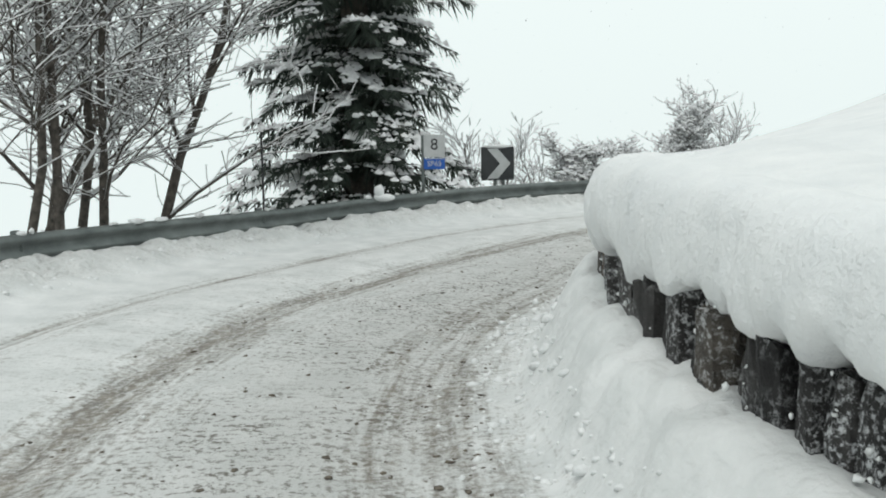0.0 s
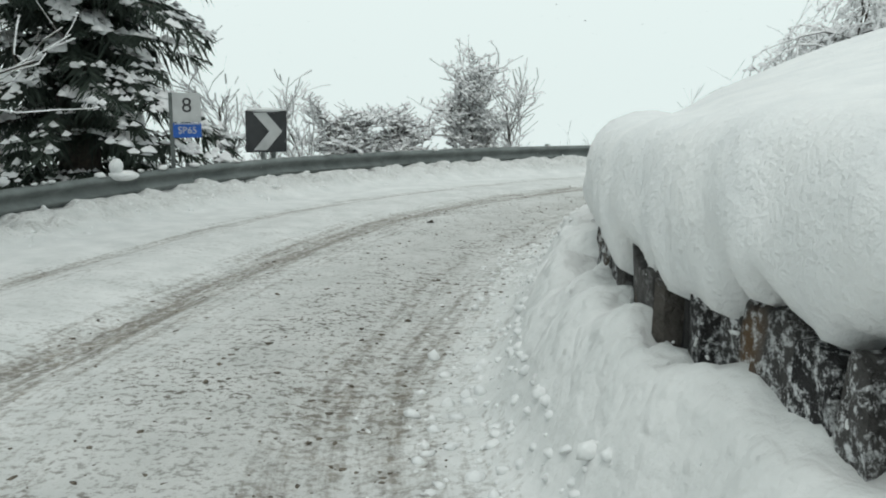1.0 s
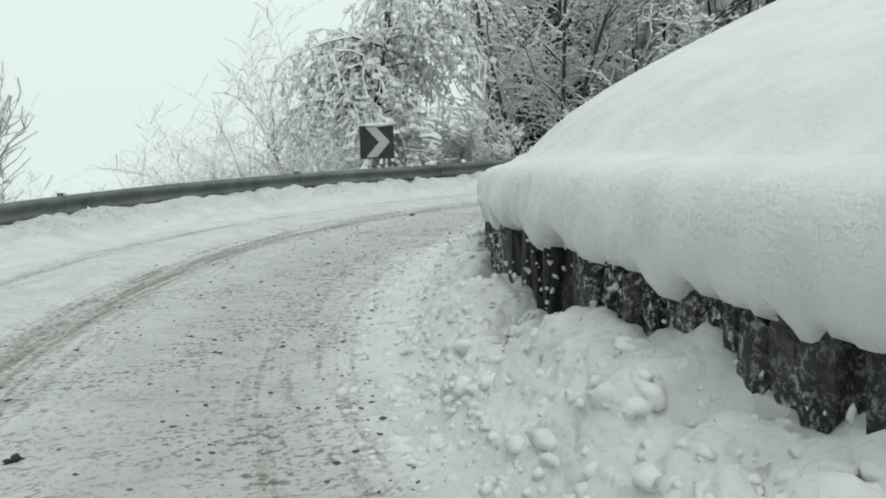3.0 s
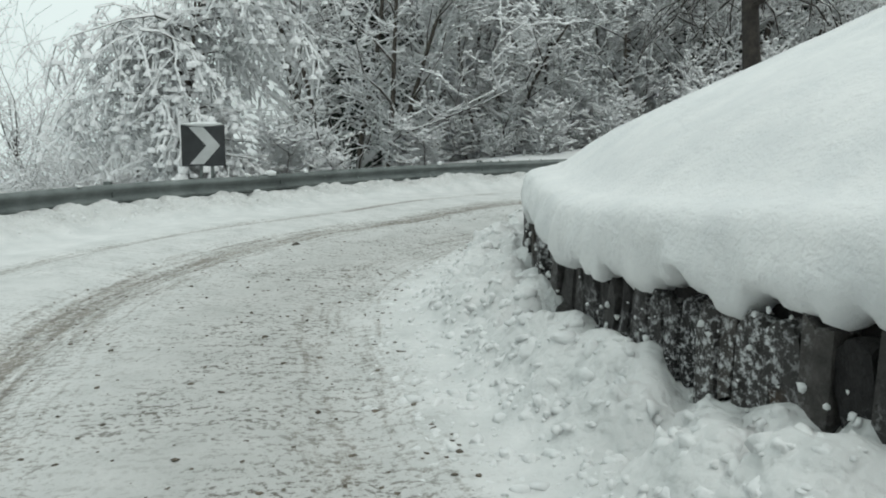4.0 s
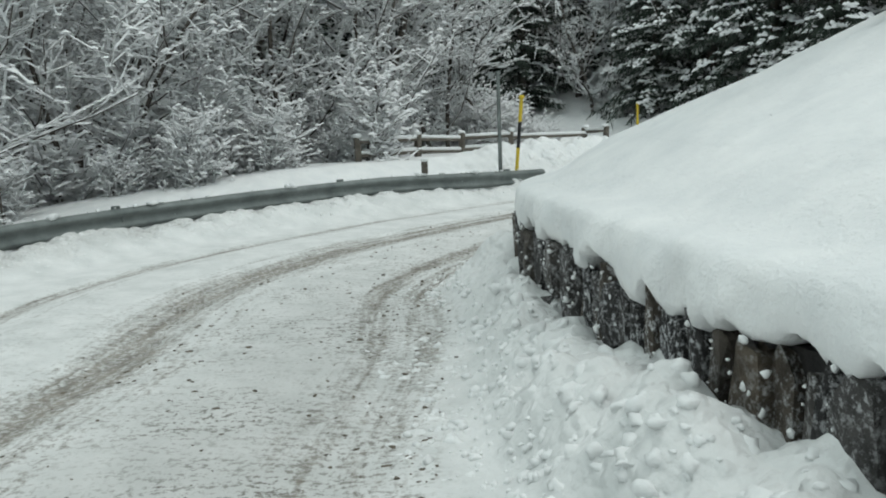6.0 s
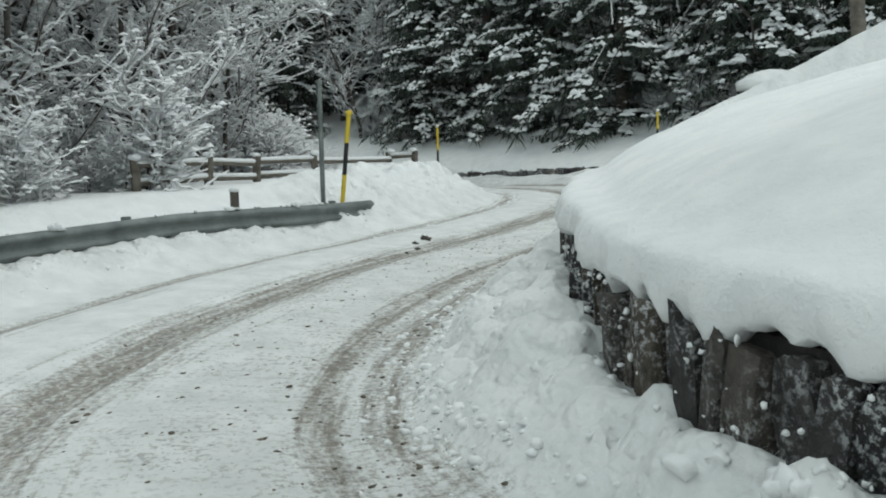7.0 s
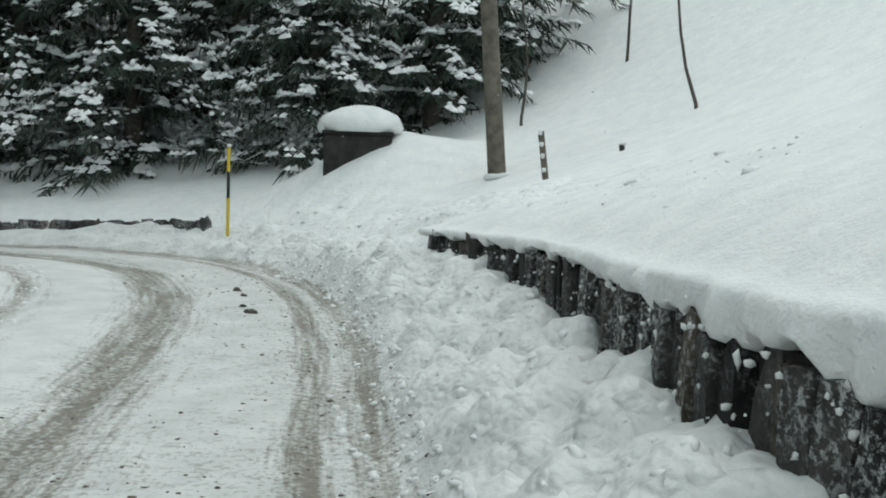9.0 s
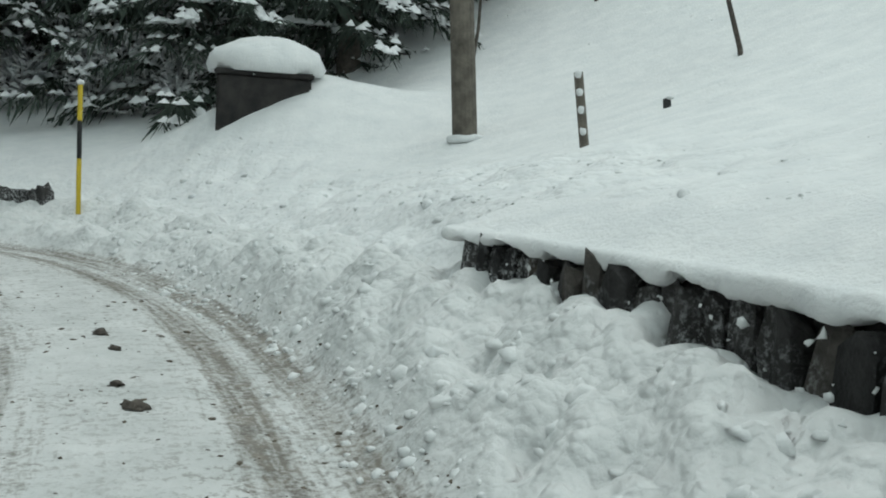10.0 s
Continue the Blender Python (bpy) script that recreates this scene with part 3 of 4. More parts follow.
# ---- overhanging snow cap on the wall ----
cap = Soup()
m = 1500
cs = np.linspace(WALL_0, WALL_1 + .3, m)
cx = np.c_[np.interp(cs, FOOT_S, FOOT[:, 0]), np.interp(cs, FOOT_S, FOOT[:, 1])]
ct = tangents(cx)
cn = np.c_[-ct[:, 1], ct[:, 0]]
u = (cs - WALL_0) / (WALL_1 - WALL_0)
reach = np.interp(u, [0, .12, .35, .5, .62, .75, .88, 1], [.10, .10, .12, .07, .05, .06, .05, .04])
reach = reach + .05 * (fbm(cs, cs * 0, .7, 3, 2) - .5)
drip = (.10 * (fbm(cs, cs * 0 + 7, 2.2, 3, 8) - .5) + .20 * (fbm(cs, cs * 0 + 9, 7.0, 4, 9) - .5)) * np.interp(u, [0, .8, 1], [1, .8, .5])
zt = wall_top(cs) - .03 + .12 * np.maximum(reach, 0)
shape = [(-.16, -.02, 0), (-.03, -.03, .2), (.0, .0, .7), (.0, .05, .95), (.0, .11, 1.05), (.0, .18, 1.06), (.0, .25, 1.0), (.0, .32, .86), (.0, .38, .68), (-.02, .43, .46), (-.07, .47, .18)]
lines = []
thick = np.interp(u, [0, .13, .19, .31, .38, .5, .65, .79, .86, 1], [.85, .8, 1.0, .85, .8, .62, .48, .48, .26, .15])
for o, h, w in shape:
    d = o + reach * w
    hh = cs * 0 + h * thick
    wob = .05 * (fbm(cs, hh * 1.6 + 5, 2.2, 4, 12) - .5) + .11 * (fbm(cs, hh * .45 + 2, 7.0, 4, 16) - .5) * np.clip(1.3 - h * 2.6, .2, 1)
    lines.append(np.c_[cx + cn * (d + wob)[:, None], zt + drip * max(0, 1 - h / .16) + h * thick + wob * .5])
crown = lines[-1][:, 2]
for dh in (.16, .26, .38, .55, .8, 1.1):
    q = cx - cn * dh
    hz = hill(np.full(m, dh), cs, q[:, 0], q[:, 1]) + .10 * (fbm(q[:, 0], q[:, 1], .35, 4, 3) - .5) * step(np.full(m, dh), .3, 1.5) + .03 * (fbm(q[:, 0], q[:, 1], 1.7, 4, 7) - .5)
    keep = 1 - step(np.full(m, dh), .12, .5)
    lines.append(np.c_[q, hz * (1 - keep) + np.maximum(hz, crown) * keep + (.014 if dh < .7 else (.004 if dh < 1 else -.05))])
cap.add(np.concatenate(lines), [(k * m + i, (k + 1) * m + i, (k + 1) * m + i + 1, k * m + i + 1) for k in range(len(lines) - 1) for i in range(m - 1)])
cap_ob = cap.object("snow_cap", SNOW)
tagged(cap_ob, "thick rounded overhanging snow cap on the wall", "snow", kind="structure")

# ---- guardrail on the outer side ----
RA, RB = station(RUT, RUT_S, -1.3, -2.5), station(RUT, RUT_S, 20.75, 6.1)
rail_root = new("guardrail")
tagged(rail_root, "grey galvanised guardrail with snow lying along it", "guardrail")
W_PROFILE = [(-.03, 0), (-.004, -.010), (.035, -.042), (.035, -.072), (-.017, -.105), (-.017, -.155), (.035, -.19), (.035, -.22), (-.004, -.25), (-.03, -.26)]


def rail_line(s):
    c = np.c_[np.interp(s, RUT_S, RUT[:, 0]), np.interp(s, RUT_S, RUT[:, 1])]
    t = np.c_[np.interp(s, RUT_S, tangents(RUT)[:, 0]), np.interp(s, RUT_S, tangents(RUT)[:, 1])]
    t /= np.linalg.norm(t, axis=1)[:, None]
    return c, np.c_[-t[:, 1], t[:, 0]]


pieces = np.arange(RA, RB, 3.1)
for k, s in enumerate(pieces):
    ss = np.linspace(s - .09, min(s + 3.1, RB) + .09, 14)
    c, nr = rail_line(ss)
    beam = Soup()
    lines = []
    lift = .004 * (k % 2)
    for both in (0, 1):
        for o, h in (W_PROFILE if both == 0 else W_PROFILE[::-1]):
            lines.append(np.c_[c + nr * (rail_gap(ss) - o - lift + .006 * both)[:, None], rail_top(ss) + h])
    q = len(ss)
    L = len(lines)
    beam.add(np.concatenate(lines), [(a * q + i, a * q + i + 1, ((a + 1) % L) * q + i + 1, ((a + 1) % L) * q + i) for a in range(L) for i in range(q - 1)])
    beam.object("beam", ZINC, rail_root)
    c, nr = rail_line(np.array([s + .05]))
    gap = float(rail_gap(s))
    p = c[0] + nr[0] * (gap + .09)
    top = float(rail_top(np.array([s]))[0])
    part("post", box_bm(.06, .10, 1.0, (p[0], p[1], top - .47), .006, (0, 0, 0)), ZINC, rail_root)
    p2 = c[0] + nr[0] * (gap + .03)
    part("spacer", box_bm(.05, .07, .2, (p2[0], p2[1], top - .155), .004), ZINC, rail_root)


# ---- trees ----
OCTA_V = [(1, 0, 0), (0, 1, 0), (-1, 0, 0), (0, -1, 0), (.1, .1, 1)]
OCTA_F = [(0, 1, 4), (1, 2, 4), (2, 3, 4), (3, 0, 4)]


def tuft(soup, rng, at, sx, sz, tilt=(0, 0)):
    j = [rng.uniform(.7, 1.3) for _ in OCTA_V]
    vs = []
    for (x, y, z), k in zip(OCTA_V, j):
        x, y, z = x * sx * k, y * sx * k, z * sz * k
        vs.append((at[0] + x, at[1] + y, at[2] + z + tilt[0] * x + tilt[1] * y))
    soup.raw(vs, OCTA_F)


DOME_V = [(math.cos(k * math.pi / 2) * r, math.sin(k * math.pi / 2) * r, z) for r, z, o in ((1, -.2, 0), (.78, .5, .5)) for k in (o, 1 + o, 2 + o, 3 + o)] + [(.05, .1, .85)]
DOME_F = [(0, 1, 4), (1, 5, 4), (1, 2, 5), (2, 6, 5), (2, 3, 6), (3, 7, 6), (3, 0, 7), (0, 4, 7), (4, 5, 8), (5, 6, 8), (6, 7, 8), (7, 4, 8)]


def dome(soup, rng, at, sx, sz, tilt=(0, 0)):
    """Rounded pad of snow, longer one way than the other."""
    an, k = rng.uniform(0, math.pi), rng.uniform(1.0, 1.7)
    ca, sa = math.cos(an), math.sin(an)
    vs = []
    for x, y, z in DOME_V:
        j = rng.uniform(.8, 1.2)
        x, y, z = x * sx * j * k, y * sx * j, z * sz * j
        x, y = x * ca - y * sa, x * sa + y * ca
        vs.append((at[0] + x, at[1] + y, at[2] + z + tilt[0] * x + tilt[1] * y))
    soup.raw(vs, DOME_F)


def pat(soup, rng, at, r, h, tx, ty):
    """Small round pat of snow on a spray."""
    a = rng.uniform(0, 6.3)
    ring = [(math.cos(a + k * 1.2566) * r * rng.uniform(.7, 1.3), math.sin(a + k * 1.2566) * r * rng.uniform(.7, 1.3)) for k in range(5)]
    soup.raw([(at[0] + x, at[1] + y, at[2] + tx * x + ty * y) for x, y in ring] + [(at[0], at[1], at[2] + h)], [(0, 1, 5), (1, 2, 5), (2, 3, 5), (3, 4, 5), (4, 0, 5)])


def twig_tree(seed, height, spread=.55, stems=1, lean=.1, droop=.0, levels=4, snow=.9, density=1.0, start=.2, weight=1.0, tufts=.0, thick=1.0, fluff=1.0, arm=1.0):
    """Bare broadleaf tree: limbs that fork down to twigs, with snow lying on them."""
    rng = random.Random(seed)
    wood, twigs, white = Soup(), Soup(), Soup()

    def limb(p, d, length, r, level):
        n = (7, 5, 3, 2)[level]
        pos, way, rad = Vector(p), Vector(d).normalized(), r
        for i in range(n):
            bend = .10 if level == 0 else .26
            way = (way + Vector((rng.gauss(0, bend), rng.gauss(0, bend), rng.gauss(0, .10) + (.06 if level < 2 else -.03) - droop * .15 * level))).normalized()
            nxt = pos + way * (length / n)
            rn = rad * (.87 if level == 0 else .75)
            side = Vector((-way.y, way.x, 0))
            flat = side.length
            if level < 2:
                wood.tube(pos, nxt, rad, rn, 6 if level == 0 else 4)
            elif level == 2:
                twigs.tube(pos, nxt, rad, rn, 3)
            else:
                twigs.ribbon(pos, nxt, Vector((way.z, .3, -way.x)).normalized(), max(rad, .006), max(rn, .005))
            if flat > .35 and level > 0 and rng.random() < snow:
                w = min(max(rad * 1.1, .011), .055) * rng.uniform(.8, 1.5) * weight
                h = w * rng.uniform(1.0, 1.9)
                side = side / flat * w
                lo, up = Vector((0, 0, rad * .3)), Vector((0, 0, h + rad * .3))
                white.raw([(pos + side + lo)[:], (pos - side + lo)[:], (pos + up)[:], (nxt + side + lo)[:], (nxt - side + lo)[:], (nxt + up)[:]], [(0, 3, 5, 2), (1, 2, 5, 4)])
            if level >= 2 and rng.random() < tufts:
                s = rng.uniform(.022, .056) * weight * fluff
                if fluff > 1:
                    dome(white, rng, nxt + Vector((0, 0, s * .3)), s * 1.1, s)
                else:
                    tuft(white, rng, nxt + Vector((0, 0, s * .3)), s * 1.3, s * .8)
            if level < levels - 1 and (level or i / n >= start):
                c = (1.9, 1.5, 1.3)[level] * density
                for _ in range(int(c) + (rng.random() < c - int(c))):
                    ang = rng.uniform(0, 2 * math.pi)
                    out = Vector((math.cos(ang), math.sin(ang), rng.uniform(-.1, .75 - droop * .4)))
                    nd = way * (1 - spread) + out * spread
                    limb(pos.lerp(nxt, rng.random()), nd, length * rng.uniform(.40, .62) * arm, rn * .52, level + 1)
            pos, rad = nxt, rn

    for k in range(stems):
        a = rng.uniform(0, 2 * math.pi)
        limb((.3 * k * math.cos(a), .3 * k * math.sin(a), -.4), (lean * math.cos(a) * (1 + .6 * k), lean * math.sin(a) * (1 + .6 * k), 1), height * rng.uniform(.75, 1) + .4, (height * .013 / math.sqrt(stems) + .012) * thick, 0)
    return wood, twigs, white


def place_twig_tree(at, label, seed, turn=0, name="bare_tree", group="", bark=None, **kw):
    wood, twigs, white = twig_tree(seed, **kw)
    root = thing(name, at, label, "tree", group, turn)
    wood.object("trunk", WET_BARK if bark is WET_BARK else BARK, root)
    twigs.object("crown", bark or BARK, root)
    tagged(white.object("snow", TREE_SNOW, root), kind="stuff")
    return root


def spruce(seed, height, radius, whorls=24, arms=8, sprays=11, pads=.45, base=.08, flake=1.0, twig=.22, bushy=1.0):
    """Spruce: drooping boughs hung with narrow needle sprays, and clumps of snow towards their ends."""
    rng = random.Random(seed)
    wood, green, white = Soup(), Soup(), Soup()
    wood.tube((0, 0, -.5), (0, 0, height * .5), height * .018 + .03, height * .011 + .02, 8)
    wood.tube((0, 0, height * .5), (0, 0, height), height * .011 + .02, .01, 6)
    for k in range(whorls):
        f = (k + rng.random()) / whorls
        reach = (radius * (1 - f) ** .8 + .12) * rng.uniform(.8, 1.12)
        for j in range(arms):
            if rng.random() < .10:
                continue
            z = height * (base + (1 - base) * f) + rng.uniform(-.5, .5) * height / whorls
            an = 2 * math.pi * (j + rng.random()) / arms + k * 1.7
            L = reach * rng.uniform(.45, 1.15)
            d = Vector((math.cos(an), math.sin(an), 0))
            sag = rng.uniform(.15, .6)
            pts = [Vector((0, 0, z)) + d * (L * q) + Vector((0, 0, -sag * L * q * q + .15 * L * q)) for q in (0, .33, .66, 1)]
            wood.tube(pts[0], pts[2], .018, .010, 3)
            side = Vector((-d.y, d.x, 0))
            laden = rng.random() < pads
            for q in range(sprays):
                g = .12 + .88 * (q + rng.random()) / sprays
                i = min(int(g * 3), 2)
                p = pts[i].lerp(pts[i + 1], g * 3 - i)
                w = min(L * .3 * (1.2 - g) + .05, twig * 1.6) * rng.uniform(.6, 1.4)
                for sgn in (-1, 1):
                    tip = p + side * (sgn * w * rng.uniform(.3, 1)) + d * (w * rng.uniform(-.1, .9)) + Vector((0, 0, -w * rng.uniform(.2, 1.3)))
                    mid = p.lerp(tip, .45) + Vector((0, 0, .05 * w))
                    flat = Vector((rng.gauss(0, 1), rng.gauss(0, 1), rng.gauss(0, 1))).normalized() * (.010 + .035 * w) * bushy
                    green.raw([p[:], (mid + flat)[:], tip[:], (mid - flat)[:]], [(0, 1, 2, 3)])
                if rng.random() < (.34 if laden else .05) * (.25 + g):
                    for _ in range(rng.randint(3, 6)):
                        r = (rng.uniform(.03, .085) + .03 * w) * flake * (.6 + .5 * g)
                        c = p + side * rng.uniform(-.8, .8) * w + d * rng.uniform(-.5, .5) * w + Vector((0, 0, rng.uniform(-.3, .5) * r))
                        pat(white, rng, c, r, r * rng.uniform(.6, 1.1), -sag * g * d.x, -sag * g * d.y)
    return wood, green, white


def place_spruce(at, label, seed, turn=0, name="spruce", group="", **kw):
    wood, green, white = spruce(seed, **kw)
    root = thing(name, at, label, "tree", group, turn)
    wood.object("trunk", BARK, root)
    green.object("crown", NEEDLE, root, smooth=False)
    tagged(white.object("snow", TREE_SNOW, root), kind="stuff")
    return root


def on_ground(x, y, dz=0.0):
    return (x, y, ground_z(x, y) + dz)


# ---- trees near the road ----
place_spruce((-.8, 16.7, -.7), "tall dark spruce with snow on its boughs behind the guardrail", 3, height=17, radius=2.45, whorls=62, arms=12, sprays=70, pads=.42, base=.02, flake=.9, twig=.2)
for k, (x, y, h, st) in enumerate([(-4.75, 10.55, 7, 2), (-4.35, 11.4, 7.5, 2), (-5.6, 12.6, 8, 2), (-5.9, 10.7, 8, 1), (-3.75, 12.6, 7, 1)]):
    place_twig_tree((x, y, -.5), "bare dark tree with thin snow along every branch", 20 + k, group="bare trees beside the spruce", height=h, stems=st, spread=.58, lean=.09, density=1.22, start=.12, snow=1, weight=.62, tufts=.5, thick=.95, arm=.85)
for k, (x, y, h) in enumerate([(1.53, 17.1, 1.7), (2.35, 17.6, 1.7), (3.1, 18.0, 1.7)]):
    place_twig_tree((x, y, -.5), "thin snowy sapling behind the chevron sign", 40 + k, name="sapling", group="saplings behind the sign", height=h, stems=1, spread=.4, lean=.2, levels=3, density=1.2, start=.05)
for k, (x, y, h) in enumerate([(4.75, 20.6, 1.5), (5.6, 20.3, 1.3)]):
    place_twig_tree((x, y, -.6), "low snow-laden bush beyond the guardrail", 50 + k, name="bush", group="bushes beyond the guardrail", height=h, stems=1, spread=.75, lean=.2, density=1.7, start=0, snow=1, tufts=.5)
round_tree = place_twig_tree((6.95, 19.2, -.45), "round snow-laden small tree with a dark trunk", 60, name="small_tree", height=2.5, stems=2, spread=.72, lean=.12, density=1.4, start=.15, snow=1, weight=1.2, tufts=.9, thick=1.9)
round_tree.scale = (.64, .64, .84)
place_twig_tree((7.75, 18.85, -.45), "leaning bare sapling with snow on its twigs", 61, name="sapling", height=1.9, stems=1, spread=.4, lean=.4, levels=3, density=1.3, tufts=.2)
bowed = place_twig_tree((16.2, 19.3, -.6), "bowed tree weighed down by thick snow", 70, name="bowed_tree", height=6.8, stems=2, spread=.7, lean=.25, droop=1.2, density=1.35, start=.15, snow=1, weight=2.0, tufts=.8, thick=1.6, fluff=1.15)
bowed.scale = (.58, .58, .8)
place_twig_tree((11.05, 9.6, 1.70), "leaning dark tree with thin hanging twigs on the snowy slope", 72, name="slope_tree", bark=WET_BARK, height=7, stems=1, spread=.72, lean=.14, droop=1.3, density=2.0, start=.1, snow=.35, weight=.3, thick=.95, arm=.62)
for k, (x, y, h) in enumerate([(18.33, -3.9, 4), (22.1, -7.2, 4.5), (20.4, -9.0, 5)]):
    place_twig_tree(on_ground(x, y, -.1), "thin bare sapling on the snowy slope", 74 + k, name="slope_sapling", group="saplings on the slope", height=h, stems=1, spread=.4, lean=.15, levels=3, density=.5, start=.45, thick=.55)

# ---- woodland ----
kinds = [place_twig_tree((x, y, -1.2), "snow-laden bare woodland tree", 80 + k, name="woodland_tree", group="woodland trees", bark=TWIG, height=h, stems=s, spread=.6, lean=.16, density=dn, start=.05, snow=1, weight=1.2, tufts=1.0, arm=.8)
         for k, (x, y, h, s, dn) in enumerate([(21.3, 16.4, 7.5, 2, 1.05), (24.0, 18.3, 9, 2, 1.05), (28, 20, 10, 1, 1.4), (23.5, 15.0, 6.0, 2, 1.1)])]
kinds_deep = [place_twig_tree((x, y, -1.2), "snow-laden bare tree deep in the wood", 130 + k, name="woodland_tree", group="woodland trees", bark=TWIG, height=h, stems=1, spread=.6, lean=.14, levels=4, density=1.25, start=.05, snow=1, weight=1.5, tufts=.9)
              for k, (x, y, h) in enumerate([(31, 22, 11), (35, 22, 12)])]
firs = [place_spruce((x, y, z), "dark spruce with snow pads on its boughs", 90 + k, name="woodland_spruce", group="woodland spruces", height=h, radius=r, whorls=30, arms=10, sprays=34, pads=.6, base=.02, flake=1.15, twig=.24, bushy=1.3)
        for k, (x, y, z, h, r) in enumerate([(27.5, 19.0, -1.2, 12, 2.9), (31.5, -6.8, .6, 13, 3.4), (27.0, -7.6, 1.6, 11, 3.0)])]
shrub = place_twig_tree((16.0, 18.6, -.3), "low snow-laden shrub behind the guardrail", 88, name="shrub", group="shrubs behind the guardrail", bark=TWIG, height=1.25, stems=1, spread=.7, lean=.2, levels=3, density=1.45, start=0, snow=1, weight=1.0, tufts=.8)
rng = random.Random(5)
for k in range(40):
    s = station(RUT, RUT_S, 14.2, 13.1) + rng.uniform(0, 8.5)
    n = int(np.searchsorted(RUT_S, s))
    t = tangents(RUT)[n]
    far = rng.uniform(4.3, 7.0)
    x, y = RUT[n, 0] - t[1] * far, RUT[n, 1] + t[0] * far
    if math.hypot(x - 13.8, y - 17.0) > 1.6:
        ob = copy_thing(shrub, pose(x, y, ground_z(x, y) - .15, 0, 0, rng.uniform(0, 360)))
        k = rng.uniform(.55, 1.25)
        ob.scale = (k, k, k * rng.uniform(.7, 1.3))
tries = np.array([(rng.uniform(15, 66), rng.uniform(-34, 46)) for _ in range(9000)])
ta, _ = where(RUT, RUT_S, tries[:, 0], tries[:, 1])
tf, _ = where(FOOT, FOOT_S, tries[:, 0], tries[:, 1])
order = np.argsort(np.minimum(np.abs(ta), np.abs(tf) + 1.5))
tries, ta, tf = tries[order], ta[order], tf[order]
tz = terrain(tries[:, 0], tries[:, 1])[0]
spots = [(o.location.x, o.location.y) for o in kinds + kinds_deep + firs]
count = {"outer": 0, "inner": 0}
for (x, y), a, f, z in zip(tries, ta, tf, tz):
    line = 12.6 - .8 * (x - 22) if x > 22 else 13.6
    outer = a > (5.6 if x < 30 else 4.4) and y < 5.5 + .60 * x and y > line and a < 21
    inner = f < -2.0 and y < -6.6 - max(0, 25.5 - x) * 1.7 and x > 16 and y > -28 or x > 37 and f < -3
    east = x > 42 and a > 4 and y < 24
    if not (outer or inner or east):
        continue
    kind = "inner" if inner else "outer"
    deep = (a > 13) if kind == "outer" else (y < -14)
    gap = 3.2 if deep else 2.2
    if count[kind] >= (80 if kind == "outer" else 46) or any((x - p[0]) ** 2 + (y - p[1]) ** 2 < gap * gap for p in spots):
        continue
    spots.append((x, y))
    count[kind] += 1
    chance = .5 if inner else .3 if x > 30 and y < 10 else .05
    src = rng.choice(firs) if rng.random() < chance else rng.choice(kinds_deep if deep else kinds)
    ob = copy_thing(src, pose(x, y, z - .25, 0, 0, rng.uniform(0, 360)))
    k = rng.uniform(.8, 1.25)
    ob.scale = (k, k, k * rng.uniform(.95, 1.15))


# ---- far trees down the valley ----
# the pale twig colour stands in for the mist over these
for k in range(22):
    q = (k + rng.random()) / 22
    x, y = 23.5 + 12.5 * q + rng.uniform(-1, 1), 40 - 7.5 * q + rng.uniform(-1, 3)
    tall, z = (11.0, 12.0)[k % 2], ground_z(x, y) - .3
    ob = copy_thing(kinds_deep[k % 2], pose(x, y, z, 0, 0, rng.uniform(0, 360)))
    ob.scale = (.8, .8, (float(np.interp(q, [0, .4, .7, 1], [-3.2, -2.7, -1.5, 2.2])) + rng.uniform(-.5, .5) - z) / tall)

# ---- undergrowth at the edge of the wood ----
for k in range(75):
    if k % 5 < 2:
        x = rng.uniform(22.5, 38)
        y = 12.2 - .8 * (x - 22) + rng.uniform(0, 2.2)
    else:
        x = rng.uniform(26.5, 44)
        y = -7.0 - rng.random() ** 1.5 * 3.2 + max(0, x - 33) * .35
    ob = copy_thing(shrub, pose(x, y, ground_z(x, y) - .1, 0, 0, rng.uniform(0, 360)))
    k = rng.uniform(.8, 1.3)
    ob.scale = (k, k, k * rng.uniform(.8, 1.2))


# ---- signs and poles ----
def letters(text, size, at, parent, material, name):
    cu = bpy.data.curves.new(name, "FONT")
    cu.body, cu.size, cu.extrude, cu.align_x, cu.align_y = text, size, .001, "CENTER", "CENTER"
    tmp = bpy.data.objects.new(name, cu)
    scene.collection.objects.link(tmp)
    me = bpy.data.meshes.new_from_object(tmp.evaluated_get(bpy.context.evaluated_depsgraph_get()))
    bpy.data.objects.remove(tmp)
    me.materials.clear()
    me.materials.append(material)
    ob = new(name, me)
    ob.parent = parent
    ob.matrix_basis = pose(*at, 90, 0, 0)
    return ob


